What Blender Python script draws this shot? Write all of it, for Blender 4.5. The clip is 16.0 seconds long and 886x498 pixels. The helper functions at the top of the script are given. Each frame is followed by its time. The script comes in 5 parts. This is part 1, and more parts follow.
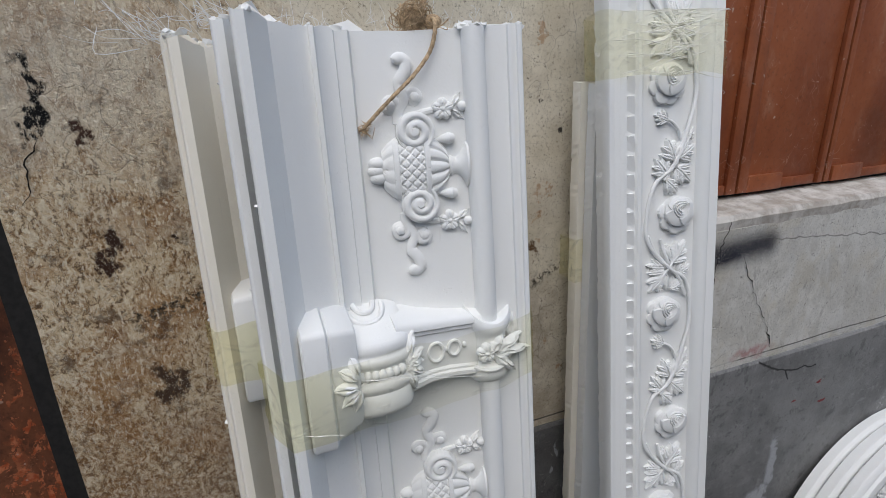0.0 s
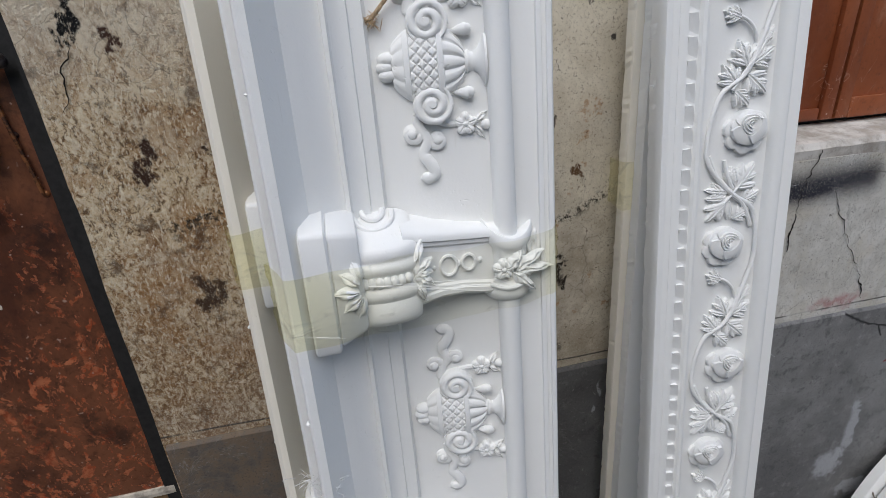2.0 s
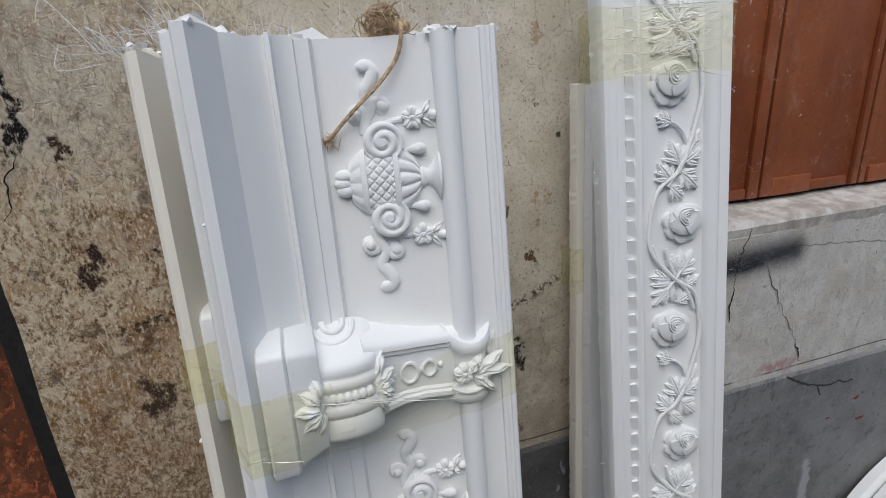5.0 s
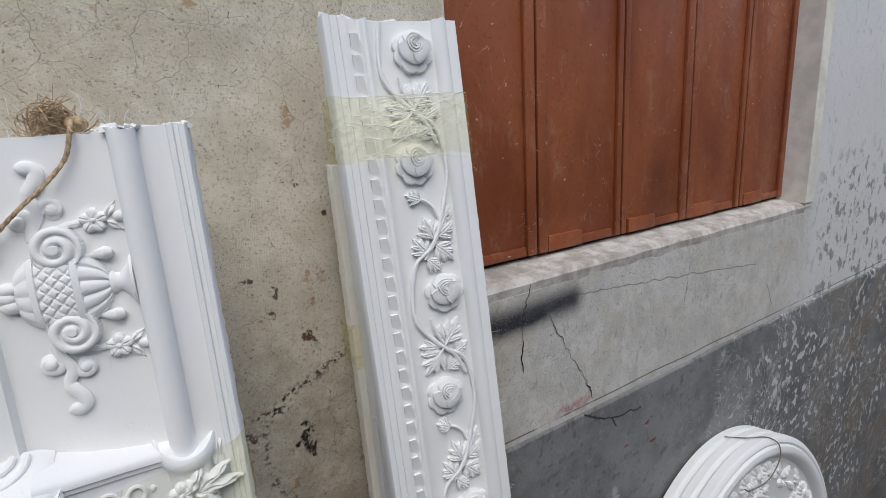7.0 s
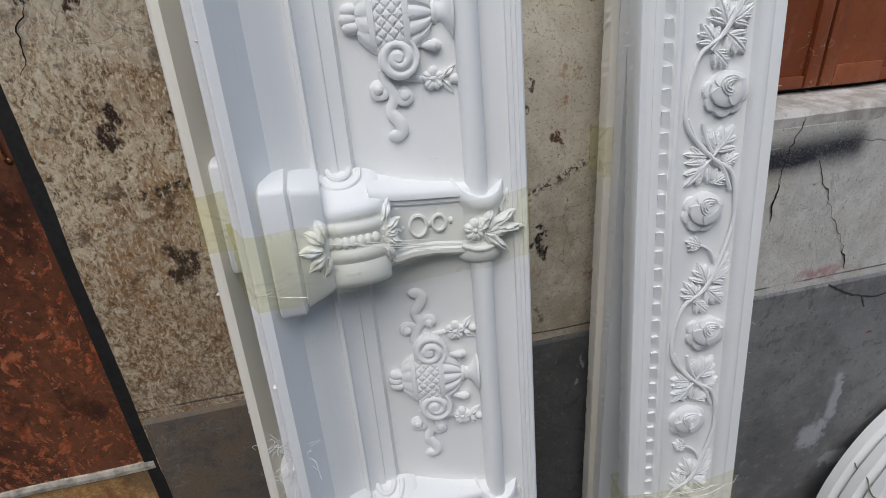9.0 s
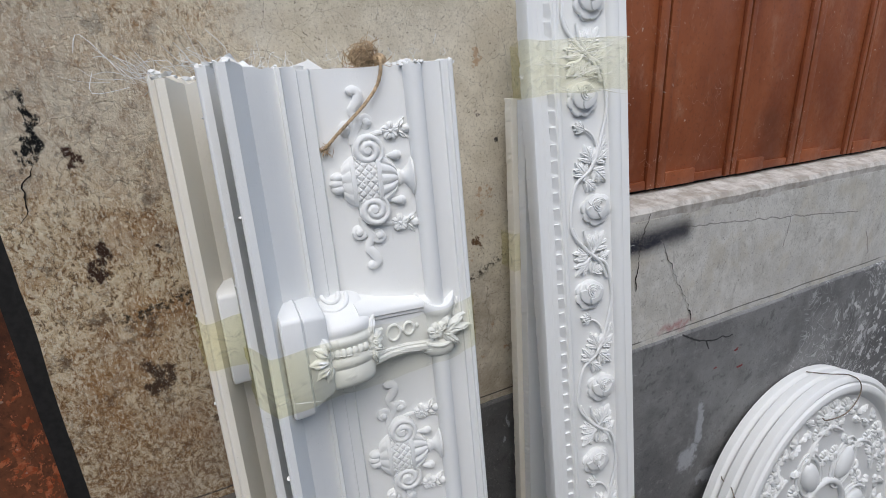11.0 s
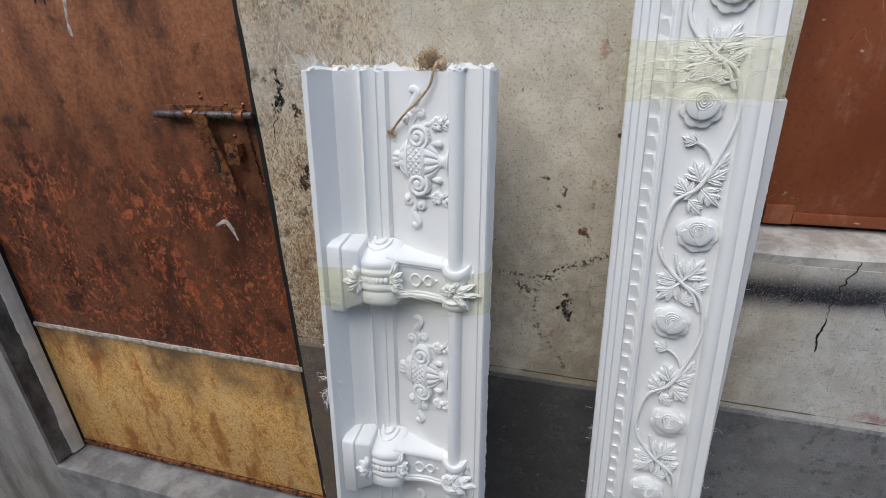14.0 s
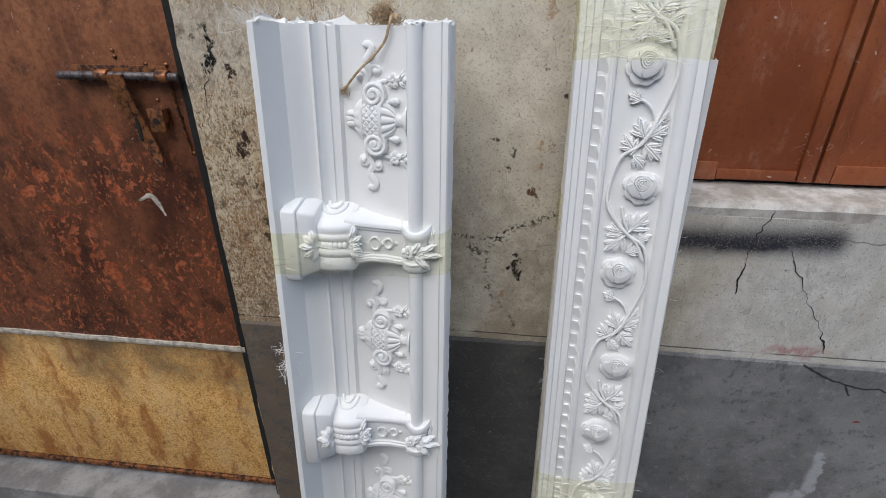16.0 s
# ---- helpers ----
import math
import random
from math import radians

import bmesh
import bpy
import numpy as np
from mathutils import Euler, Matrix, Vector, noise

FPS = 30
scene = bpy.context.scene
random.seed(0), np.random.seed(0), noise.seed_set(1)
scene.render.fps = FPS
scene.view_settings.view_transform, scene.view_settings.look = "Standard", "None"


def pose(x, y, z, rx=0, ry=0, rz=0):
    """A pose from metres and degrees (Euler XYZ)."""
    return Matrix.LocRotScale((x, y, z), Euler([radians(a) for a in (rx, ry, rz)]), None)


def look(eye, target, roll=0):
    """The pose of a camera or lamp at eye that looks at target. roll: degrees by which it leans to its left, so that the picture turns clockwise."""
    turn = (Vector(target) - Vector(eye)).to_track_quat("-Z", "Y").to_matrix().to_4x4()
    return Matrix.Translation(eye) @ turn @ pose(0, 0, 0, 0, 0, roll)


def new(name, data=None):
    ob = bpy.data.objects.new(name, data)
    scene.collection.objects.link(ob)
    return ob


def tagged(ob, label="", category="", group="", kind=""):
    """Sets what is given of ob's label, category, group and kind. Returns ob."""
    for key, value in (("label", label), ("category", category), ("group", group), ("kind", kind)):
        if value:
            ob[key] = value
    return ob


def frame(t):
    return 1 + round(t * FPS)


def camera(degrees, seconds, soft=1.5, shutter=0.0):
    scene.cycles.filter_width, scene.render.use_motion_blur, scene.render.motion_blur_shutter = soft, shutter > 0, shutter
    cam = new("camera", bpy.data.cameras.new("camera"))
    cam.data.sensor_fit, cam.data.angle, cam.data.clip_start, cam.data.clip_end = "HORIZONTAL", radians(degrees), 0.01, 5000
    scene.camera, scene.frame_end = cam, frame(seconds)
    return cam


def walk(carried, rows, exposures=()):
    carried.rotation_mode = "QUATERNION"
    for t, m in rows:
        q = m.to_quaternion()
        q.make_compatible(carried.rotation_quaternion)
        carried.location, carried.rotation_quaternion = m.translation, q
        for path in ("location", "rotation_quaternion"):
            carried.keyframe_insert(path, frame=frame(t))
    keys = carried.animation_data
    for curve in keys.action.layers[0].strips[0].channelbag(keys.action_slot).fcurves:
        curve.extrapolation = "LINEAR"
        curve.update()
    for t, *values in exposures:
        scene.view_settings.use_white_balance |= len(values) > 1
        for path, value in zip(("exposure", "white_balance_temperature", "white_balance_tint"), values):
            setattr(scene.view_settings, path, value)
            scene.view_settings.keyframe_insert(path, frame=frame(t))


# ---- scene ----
cam = camera(83.2, 16.0, soft=0.65)
PATH = [
    (0, (0.011, 0.009, 1.62), (0.699, 1.779, 0.992), -1.6),
    (0.5, (0.037, -0.004, 1.595), (0.562, 1.796, 0.898), -3.7),
    (1, (0.058, -0.008, 1.566), (0.513, 1.768, 0.767), -4.2),
    (1.5, (0.077, -0.003, 1.56), (0.475, 1.768, 0.72), -4.0),
    (2, (0.065, 0.005, 1.574), (0.439, 1.8, 0.776), -3.5),
    (2.5, (0.048, 0.015, 1.611), (0.468, 1.856, 0.953), -3.1),
    (3, (0.047, 0.026, 1.623), (0.511, 1.872, 1.011), -2.7),
    (5.5, (0.089, 0.004, 1.622), (0.743, 1.791, 1.008), -3.5),
    (6, (0.139, -0.033, 1.637), (1.155, 1.613, 1.127), -3.6),
    (6.5, (0.156, -0.017, 1.641), (1.198, 1.612, 1.131), -3.7),
    (7, (0.198, -0.03, 1.649), (1.237, 1.617, 1.194), -3.4),
    (7.5, (0.206, -0.029, 1.623), (1.099, 1.677, 1.084), -3.5),
    (8, (0.142, -0.006, 1.567), (0.668, 1.771, 0.816), -3.7),
    (8.2, (0.118, 0.001, 1.546), (0.501, 1.773, 0.701), -3.8),
    (10.3, (0.047, -0.029, 1.573), (0.483, 1.739, 0.746), -3.1),
    (10.5, (0.018, -0.051, 1.613), (0.62, 1.725, 0.915), -2.5),
    (11, (-0.012, -0.079, 1.647), (0.812, 1.628, 1.008), -2.6),
    (11.5, (0.01, -0.051, 1.63), (0.585, 1.738, 0.947), -1.9),
    (11.8, (0.072, 0.0, 1.607), (0.232, 1.849, 0.86), -0.2),
    (12, (0.193, 0.017, 1.588), (-0.277, 1.777, 0.761), -0.4),
    (12.5, (0.332, 0.041, 1.604), (-0.51, 1.646, 0.757), -3.1),
    (13, (0.293, -0.067, 1.616), (-0.423, 1.595, 0.766), -1.5),
    (13.5, (0.279, -0.181, 1.682), (-0.167, 1.517, 0.724), -0.5),
    (14, (0.369, -0.2, 1.72), (-0.158, 1.542, 0.891), -1.9),
    (14.5, (0.411, -0.2, 1.733), (-0.153, 1.555, 0.957), -3.0),
    (15, (0.346, -0.214, 1.729), (-0.037, 1.576, 0.923), -1.9),
    (15.5, (0.309, -0.235, 1.722), (0.124, 1.572, 0.886), -1.3),
    (16, (0.319, -0.22, 1.697), (0.103, 1.549, 0.788), 0.0),
]
walk(cam, [(t, look(eye, target, roll)) for t, eye, target, roll in PATH],
     exposures=[(0, 0.33), (1, 0.4), (2, 0.41), (2.5, 0.46), (3, 0.44), (6, 0.3), (7, 0.43), (8, 0.25), (10.5, 0.53), (11, 0.53), (11.5, 0.41), (12, 0.52), (13, 0.53), (16, 0.54)])

# ---- light ----
SUN_ELEVATION, SUN_TURN = 57.0, 200.0
world = bpy.data.worlds.new("sky")
scene.world = world
world.use_nodes = True
wn = world.node_tree.nodes
sky = wn.new("ShaderNodeTexSky")
sky.sky_type, sky.sun_disc = "NISHITA", False
sky.sun_elevation, sky.sun_rotation = radians(SUN_ELEVATION), radians(SUN_TURN)
sky.air_density, sky.dust_density, sky.ozone_density = 1.0, 1.2, 1.6
world.node_tree.links.new(sky.outputs[0], wn["Background"].inputs[0])
wn["Background"].inputs[1].default_value = 0.15
sun = new("sun", bpy.data.lights.new("sun", "SUN"))
sun.data.energy, sun.data.angle, sun.data.color = 1.45, radians(60), (1.0, 0.965, 0.905)
a_, e_ = radians(SUN_TURN), radians(SUN_ELEVATION)
sun.matrix_world = look((math.sin(a_) * math.cos(e_) * 9, math.cos(a_) * math.cos(e_) * 9, math.sin(e_) * 9), (0, 0, 0))


# ---- materials ----
class Mat:
    """A small builder of node materials in object or world metres."""

    def __init__(self, name, rough=0.6, metal=0.0, spec=0.4):
        self.m = bpy.data.materials.new(name)
        self.m.use_nodes = True
        self.nt = self.m.node_tree
        self.b = self.nt.nodes["Principled BSDF"]
        self.b.inputs["Roughness"].default_value = rough
        self.b.inputs["Metallic"].default_value = metal
        self.b.inputs["Specular IOR Level"].default_value = spec
        geo = self.nt.nodes.new("ShaderNodeNewGeometry")
        self.pos = geo.outputs["Position"]
        self.tc = self.nt.nodes.new("ShaderNodeTexCoord").outputs["Object"]

    def link(self, a, b):
        self.nt.links.new(a, b)

    def put(self, socket, value):
        if isinstance(value, bpy.types.NodeSocket):
            self.link(value, socket)
        else:
            socket.default_value = value

    def scaled(self, vec, s):
        n = self.nt.nodes.new("ShaderNodeMapping")
        self.link(vec, n.inputs[0])
        n.inputs["Scale"].default_value = s
        return n.outputs[0]

    def noise(self, scale, detail=6, rough=0.6, vec=None, distort=0.0):
        n = self.nt.nodes.new("ShaderNodeTexNoise")
        self.link(vec or self.pos, n.inputs["Vector"])
        n.inputs["Scale"].default_value, n.inputs["Detail"].default_value = scale, detail
        n.inputs["Roughness"].default_value, n.inputs["Distortion"].default_value = rough, distort
        return n.outputs["Fac"]

    def warp(self, amount, scale, vec=None):
        n = self.nt.nodes.new("ShaderNodeTexNoise")
        self.link(vec or self.pos, n.inputs["Vector"])
        n.inputs["Scale"].default_value, n.inputs["Detail"].default_value = scale, 3
        mix = self.nt.nodes.new("ShaderNodeMix")
        mix.data_type, mix.blend_type = "RGBA", "LINEAR_LIGHT"
        mix.inputs[0].default_value = amount
        self.link(vec or self.pos, mix.inputs[6])
        self.link(n.outputs["Color"], mix.inputs[7])
        return mix.outputs[2]

    def cells(self, scale, vec=None, feature="DISTANCE_TO_EDGE"):
        n = self.nt.nodes.new("ShaderNodeTexVoronoi")
        n.feature = feature
        self.link(vec or self.pos, n.inputs["Vector"])
        n.inputs["Scale"].default_value = scale
        return n.outputs["Distance"]

    def step(self, value, lo, hi, out_lo=0.0, out_hi=1.0):
        n = self.nt.nodes.new("ShaderNodeMapRange")
        self.put(n.inputs[0], value)
        for i, v in enumerate((lo, hi, out_lo, out_hi)):
            n.inputs[1 + i].default_value = v
        n.interpolation_type = "SMOOTHSTEP"
        return n.outputs[0]

    def math(self, op, a, b=0.0):
        n = self.nt.nodes.new("ShaderNodeMath")
        n.operation = op
        self.put(n.inputs[0], a)
        self.put(n.inputs[1], b)
        return n.outputs[0]

    def axis(self, i, vec=None):
        n = self.nt.nodes.new("ShaderNodeSeparateXYZ")
        self.link(vec or self.pos, n.inputs[0])
        return n.outputs[i]

    def blob(self, x, z, rx, rz, soft=0.5, edge=0.4, vec=None):
        """A ragged blot on an upright face, round x, z."""
        vec = vec or self.warp(0.02, 30)
        dx = self.math("DIVIDE", self.math("SUBTRACT", self.axis(0, vec), x), rx)
        dz = self.math("DIVIDE", self.math("SUBTRACT", self.axis(2, vec), z), rz)
        r = self.math("SQRT", self.math("ADD", self.math("MULTIPLY", dx, dx), self.math("MULTIPLY", dz, dz)))
        r = self.math("ADD", r, self.math("MULTIPLY", self.math("SUBTRACT", self.noise(60, 5), 0.5), edge))
        return self.step(r, 1.0, 1.0 - soft)

    def seg(self, a, b, width, vec=None):
        """1 on the upright line from a to b (x, z), falling to 0 at width."""
        vec = vec or self.pos
        ab = (b[0] - a[0], b[1] - a[1])
        ll = ab[0] ** 2 + ab[1] ** 2
        px, pz = self.math("SUBTRACT", self.axis(0, vec), a[0]), self.math("SUBTRACT", self.axis(2, vec), a[1])
        t = self.math("ADD", self.math("MULTIPLY", px, ab[0] / ll), self.math("MULTIPLY", pz, ab[1] / ll))
        t = self.math("MINIMUM", self.math("MAXIMUM", t, 0.0), 1.0)
        dx = self.math("SUBTRACT", px, self.math("MULTIPLY", t, ab[0]))
        dz = self.math("SUBTRACT", pz, self.math("MULTIPLY", t, ab[1]))
        d = self.math("SQRT", self.math("ADD", self.math("MULTIPLY", dx, dx), self.math("MULTIPLY", dz, dz)))
        return self.step(d, width, 0.0)

    def mix(self, fac, a, b, blend="MIX"):
        n = self.nt.nodes.new("ShaderNodeMix")
        n.data_type, n.blend_type = "RGBA", blend
        self.put(n.inputs[0], fac)
        for sock, v in ((n.inputs[6], a), (n.inputs[7], b)):
            self.put(sock, (*v, 1) if isinstance(v, tuple) else v)
        return n.outputs[2]

    def done(self, color, height=None, strength=0.3, distance=0.002, rough=None):
        self.put(self.b.inputs["Base Color"], (*color, 1) if isinstance(color, tuple) else color)
        if rough is not None:
            self.put(self.b.inputs["Roughness"], rough)
        if height is not None:
            n = self.nt.nodes.new("ShaderNodeBump")
            n.inputs["Strength"].default_value, n.inputs["Distance"].default_value = strength, distance
            self.link(height, n.inputs["Height"])
            self.link(n.outputs[0], self.b.inputs["Normal"])
        return self.m


def gypsum(name, tint, dirt=0.25):
    m = Mat(name, 0.62, 0, 0.35)
    pits = m.step(m.cells(150, m.warp(0.02, 20), "F1"), 0.10, 0.2)
    pitted = m.step(m.noise(14, 4), 0.52, 0.62)
    col = m.mix(m.step(m.noise(5, 6), 0.4, 0.75, 0, dirt), tint, tuple(c * f for c, f in zip(tint, (0.88, 0.87, 0.84))))
    col = m.mix(m.step(m.noise(90, 4, 0.7, m.scaled(m.tc, (1, 1, 0.12))), 0.66, 0.76, 0, 0.25), col, (0.62, 0.6, 0.56))
    h = m.math("ADD", m.math("MULTIPLY", m.noise(45, 6, 0.65), 0.6), m.math("MULTIPLY", m.noise(420, 4), 0.22))
    f = m.noise(30, 3, 0.5, m.scaled(m.warp(0.1, 9), (2.0, 1, 0.35)))
    scr = m.math("MULTIPLY", m.step(m.math("ABSOLUTE", m.math("SUBTRACT", f, 0.5)), 0.006, 0.001), m.step(m.noise(11, 2), 0.52, 0.6))
    col = m.mix(m.math("MULTIPLY", scr, 0.08), col, (0.58, 0.57, 0.54))
    h = m.math("SUBTRACT", h, m.math("MULTIPLY", scr, 0.08))
    h = m.math("SUBTRACT", h, m.math("MULTIPLY", m.math("SUBTRACT", 1.0, pits), m.math("MULTIPLY", pitted, 0.5)))
    return m.done(col, h, 0.35, 0.0015)


GYPSUM = gypsum("white_gypsum", (0.83, 0.835, 0.815))
GYPSUM_OLD = gypsum("ivory_gypsum", (0.84, 0.80, 0.70), 0.5)


def plaster():
    m = Mat("weathered_plaster", 0.92, 0, 0.2)
    x, z = m.axis(0), m.axis(2)
    wob = m.math("MULTIPLY", m.math("SUBTRACT", m.noise(5, 6, 0.65), 0.5), 0.35)
    big, mid, fine, grit = m.noise(3.2, 7), m.noise(18, 8, 0.68), m.noise(110, 6, 0.72), m.noise(480, 4, 0.7)
    col = m.mix(m.step(mid, 0.35, 0.68), (0.59, 0.525, 0.40), (0.75, 0.685, 0.55))
    col = m.mix(m.step(big, 0.45, 0.62, 0, 0.6), col, (0.68, 0.635, 0.535))
    col = m.mix(m.step(m.noise(300, 5, 0.75), 0.52, 0.64, 0, 0.55), col, (0.27, 0.215, 0.145))
    dirt = m.math("MULTIPLY", m.step(z, 1.55, 1.30), m.step(m.noise(8, 7, 0.7), 0.42, 0.62))
    col = m.mix(m.math("MULTIPLY", dirt, 0.6), col, (0.29, 0.225, 0.15))
    col = m.mix(m.step(m.noise(28, 6, 0.6), 0.645, 0.69, 0, 0.6), col, (0.36, 0.17, 0.06))
    col = m.mix(m.step(m.cells(85, m.warp(0.02, 40), "F1"), 0.13, 0.07, 0, 0.7), col, (0.09, 0.07, 0.05))
    # grey, lighter limewash round the window
    right = m.step(m.math("ADD", x, wob), 0.55, 0.8)
    grey = m.mix(m.step(mid, 0.35, 0.65), (0.53, 0.515, 0.465), (0.69, 0.675, 0.625))
    grey = m.mix(m.step(m.noise(230, 5, 0.75), 0.52, 0.66, 0, 0.6), grey, (0.24, 0.225, 0.19))
    grey = m.mix(m.step(m.cells(70, m.warp(0.02, 40), "F1"), 0.13, 0.07, 0, 0.7), grey, (0.10, 0.09, 0.08))
    grey = m.mix(m.step(m.noise(11, 6, 0.6), 0.50, 0.64, 0, 0.4), grey, (0.56, 0.51, 0.40))
    grey = m.mix(m.step(m.noise(9, 7, 0.7), 0.54, 0.66, 0, 0.4), grey, (0.36, 0.35, 0.33))
    peel = m.math("MULTIPLY", m.step(m.noise(22, 9, 0.62, m.scaled(m.pos, (1, 1, 0.8))), 0.54, 0.565), m.math("MULTIPLY", m.step(x, 1.80, 2.0), m.step(m.math("ADD", z, wob), 1.62, 1.40)))
    grey = m.mix(m.step(x, 1.75, 1.9), grey, (0.68, 0.68, 0.66))
    grey = m.mix(peel, grey, (0.31, 0.305, 0.29))
    brush = m.noise(55, 7, 0.7, m.scaled(m.warp(0.02, 20), (1, 1, 0.35)))
    grey = m.mix(m.step(brush, 0.54, 0.64, 0, 0.55), grey, (0.66, 0.65, 0.61))
    grey = m.mix(m.step(brush, 0.42, 0.33, 0, 0.5), grey, (0.29, 0.275, 0.24))
    col = m.mix(right, col, grey)
    # gritty, rust-brown part beside the door
    left = m.step(m.math("ADD", x, wob), 0.14, 0.02)
    worm = m.noise(210, 6, 0.68, m.scaled(m.warp(0.012, 60), (1, 1, 0.5)))
    patch = m.noise(46, 8, 0.72, m.scaled(m.warp(0.03, 20), (1, 1, 0.6)))
    rust = m.mix(m.step(patch, 0.36, 0.60), (0.34, 0.20, 0.09), (0.68, 0.535, 0.34))
    rust = m.mix(m.step(worm, 0.46, 0.62, 0, 0.75), rust, (0.76, 0.665, 0.49))
    rust = m.mix(m.step(worm, 0.48, 0.38, 0, 0.85), rust, (0.10, 0.058, 0.030))
    rust = m.mix(m.step(m.noise(13, 9, 0.72, m.scaled(m.warp(0.05, 9), (1, 1, 0.6))), 0.50, 0.60, 0, 0.5), rust, (0.22, 0.098, 0.032))
    rust = m.mix(m.step(m.noise(8.5, 8, 0.7), 0.46, 0.62, 0, 0.6), rust, (0.36, 0.175, 0.055))
    rust = m.mix(m.step(m.noise(260, 4, 0.65, m.scaled(m.pos, (1, 1, 0.5))), 0.52, 0.62, 0.0, 0.85), rust, (0.80, 0.71, 0.54))
    rust = m.mix(m.step(m.noise(5.2, 7, 0.68), 0.50, 0.62, 0, 0.30), rust, (0.50, 0.46, 0.39))
    rust = m.mix(m.step(m.noise(24, 8, 0.7), 0.55, 0.64, 0, 0.75), rust, (0.085, 0.046, 0.025))
    rust = m.mix(m.math("MULTIPLY", m.step(m.math("ADD", z, wob), 1.44, 1.66), m.step(patch, 0.36, 0.58, 0.1, 0.5)), rust, (0.74, 0.67, 0.53))
    rust = m.mix(m.math("MULTIPLY", m.step(m.math("ADD", z, wob), 1.42, 1.18), m.step(worm, 0.60, 0.42, 0.1, 0.6)), rust, (0.20, 0.105, 0.045))
    col = m.mix(left, col, rust)
    # brown and black blots with ragged rims
    blots = m.step(m.noise(21, 9, 0.62, None, 0.5), 0.665, 0.71)
    col = m.mix(m.math("MULTIPLY", blots, m.step(x, 0.2, 0.05, 0, 0.85)), col, (0.085, 0.055, 0.036))
    w = m.warp(0.03, 40)
    ragged = m.step(m.noise(130, 6, 0.65, m.scaled(m.pos, (1, 1, 0.55))), 0.40, 0.50, 0.1, 1.0)
    for bx, bz, rx, rz, c in ((-0.166, 1.625, 0.010, 0.036, (0.008, 0.008, 0.008)), (-0.172, 1.60, 0.008, 0.024, (0.008, 0.008, 0.008)), (-0.127, 1.478, 0.013, 0.020, (0.045, 0.022, 0.014)),
                              (-0.138, 1.452, 0.014, 0.022, (0.05, 0.025, 0.016)), (-0.07, 1.466, 0.007, 0.006, (0.05, 0.03, 0.02)), (-0.13, 1.585, 0.007, 0.016, (0.06, 0.03, 0.02)),
                              (0.372, 1.392, 0.010, 0.012, (0.13, 0.07, 0.034)), (0.350, 1.255, 0.011, 0.020, (0.03, 0.022, 0.016)),
                              (0.363, 1.234, 0.007, 0.011, (0.03, 0.022, 0.016)), (0.305, 1.481, 0.008, 0.006, (0.12, 0.1, 0.08)),
                              (0.333, 1.468, 0.006, 0.010, (0.11, 0.09, 0.07)), (0.410, 1.558, 0.004, 0.004, (0.07, 0.06, 0.05)),
                              (-0.097, 1.30, 0.022, 0.03, (0.07, 0.042, 0.026)), (0.375, 1.60, 0.007, 0.004, (0.12, 0.1, 0.08)), (0.33, 1.43, 0.005, 0.006, (0.14, 0.11, 0.08))):
        col = m.mix(m.math("MULTIPLY", m.blob(bx, bz, rx * 0.98, rz, 0.45, 2.5, w), ragged), col, c)
    # broken lines of dark specks
    speck = m.step(m.noise(170, 4, 0.6), 0.47, 0.60)
    w = m.warp(0.012, 24)
    for a, b, wd, k in (((0.24, 1.312), (0.335, 1.300), 0.011, 0.9), ((0.305, 1.298), (0.36, 1.335), 0.012, 1.0), ((0.36, 1.335), (0.455, 1.378), 0.012, 1.0), ((0.30, 1.29), (0.303, 1.20), 0.009, 0.7),
                        ((0.303, 1.20), (0.36, 1.125), 0.009, 0.7), ((-0.125, 1.39), (-0.03, 1.405), 0.014, 1.0), ((-0.12, 1.38), (-0.05, 1.39), 0.010, 0.9), ((0.27, 1.285), (0.285, 1.272), 0.018, 0.9)):
        col = m.mix(m.math("MULTIPLY", m.math("MULTIPLY", m.seg(a, b, wd, w), speck), k), col, (0.035, 0.028, 0.02))
    # long smear of black spray under the window
    spray = m.math("MAXIMUM", m.math("MULTIPLY", m.seg((0.70, 1.318), (0.80, 1.322), 0.034, m.warp(0.012, 14)), 1.0), m.math("MULTIPLY", m.seg((0.60, 1.32), (0.87, 1.332), 0.045), 0.9))
    spray = m.math("MULTIPLY", spray, m.step(grit, 0.2, 0.6, 0.75, 1.15))
    col = m.mix(m.math("MINIMUM", spray, 0.96), col, (0.010, 0.012, 0.026))
    col = m.mix(m.math("MULTIPLY", m.blob(0.875, 1.108, 0.07, 0.018, 0.95, 1.4), 0.6), col, (0.36, 0.06, 0.07))
    col = m.mix(m.math("MULTIPLY", m.step(m.math("ABSOLUTE", m.math("SUBTRACT", z, m.math("ADD", 1.096, m.math("MULTIPLY", m.noise(7, 3), 0.006)))), 0.0022, 0.0006), m.step(m.noise(16, 4), 0.36, 0.5, 0.2, 0.85)), col, (0.06, 0.055, 0.05))
    # hairline crazing and one long drooping hairline
    v = m.warp(0.028, 14)
    craze = m.math("MAXIMUM", m.step(m.cells(21, v), 0.009, 0.0, 0, 0.45), m.math("MULTIPLY", m.step(m.cells(44, m.warp(0.04, 25)), 0.011, 0.0, 0, 0.2), m.math("SUBTRACT", 1.0, left)))
    craze = m.math("MULTIPLY", craze, m.step(m.noise(5.5, 3), 0.38, 0.54))
    col = m.mix(craze, col, (0.12, 0.10, 0.075))
    col = m.mix(m.step(m.noise(150, 7, 0.72), 0.625, 0.67, 0, 0.6), col, (0.10, 0.075, 0.05))
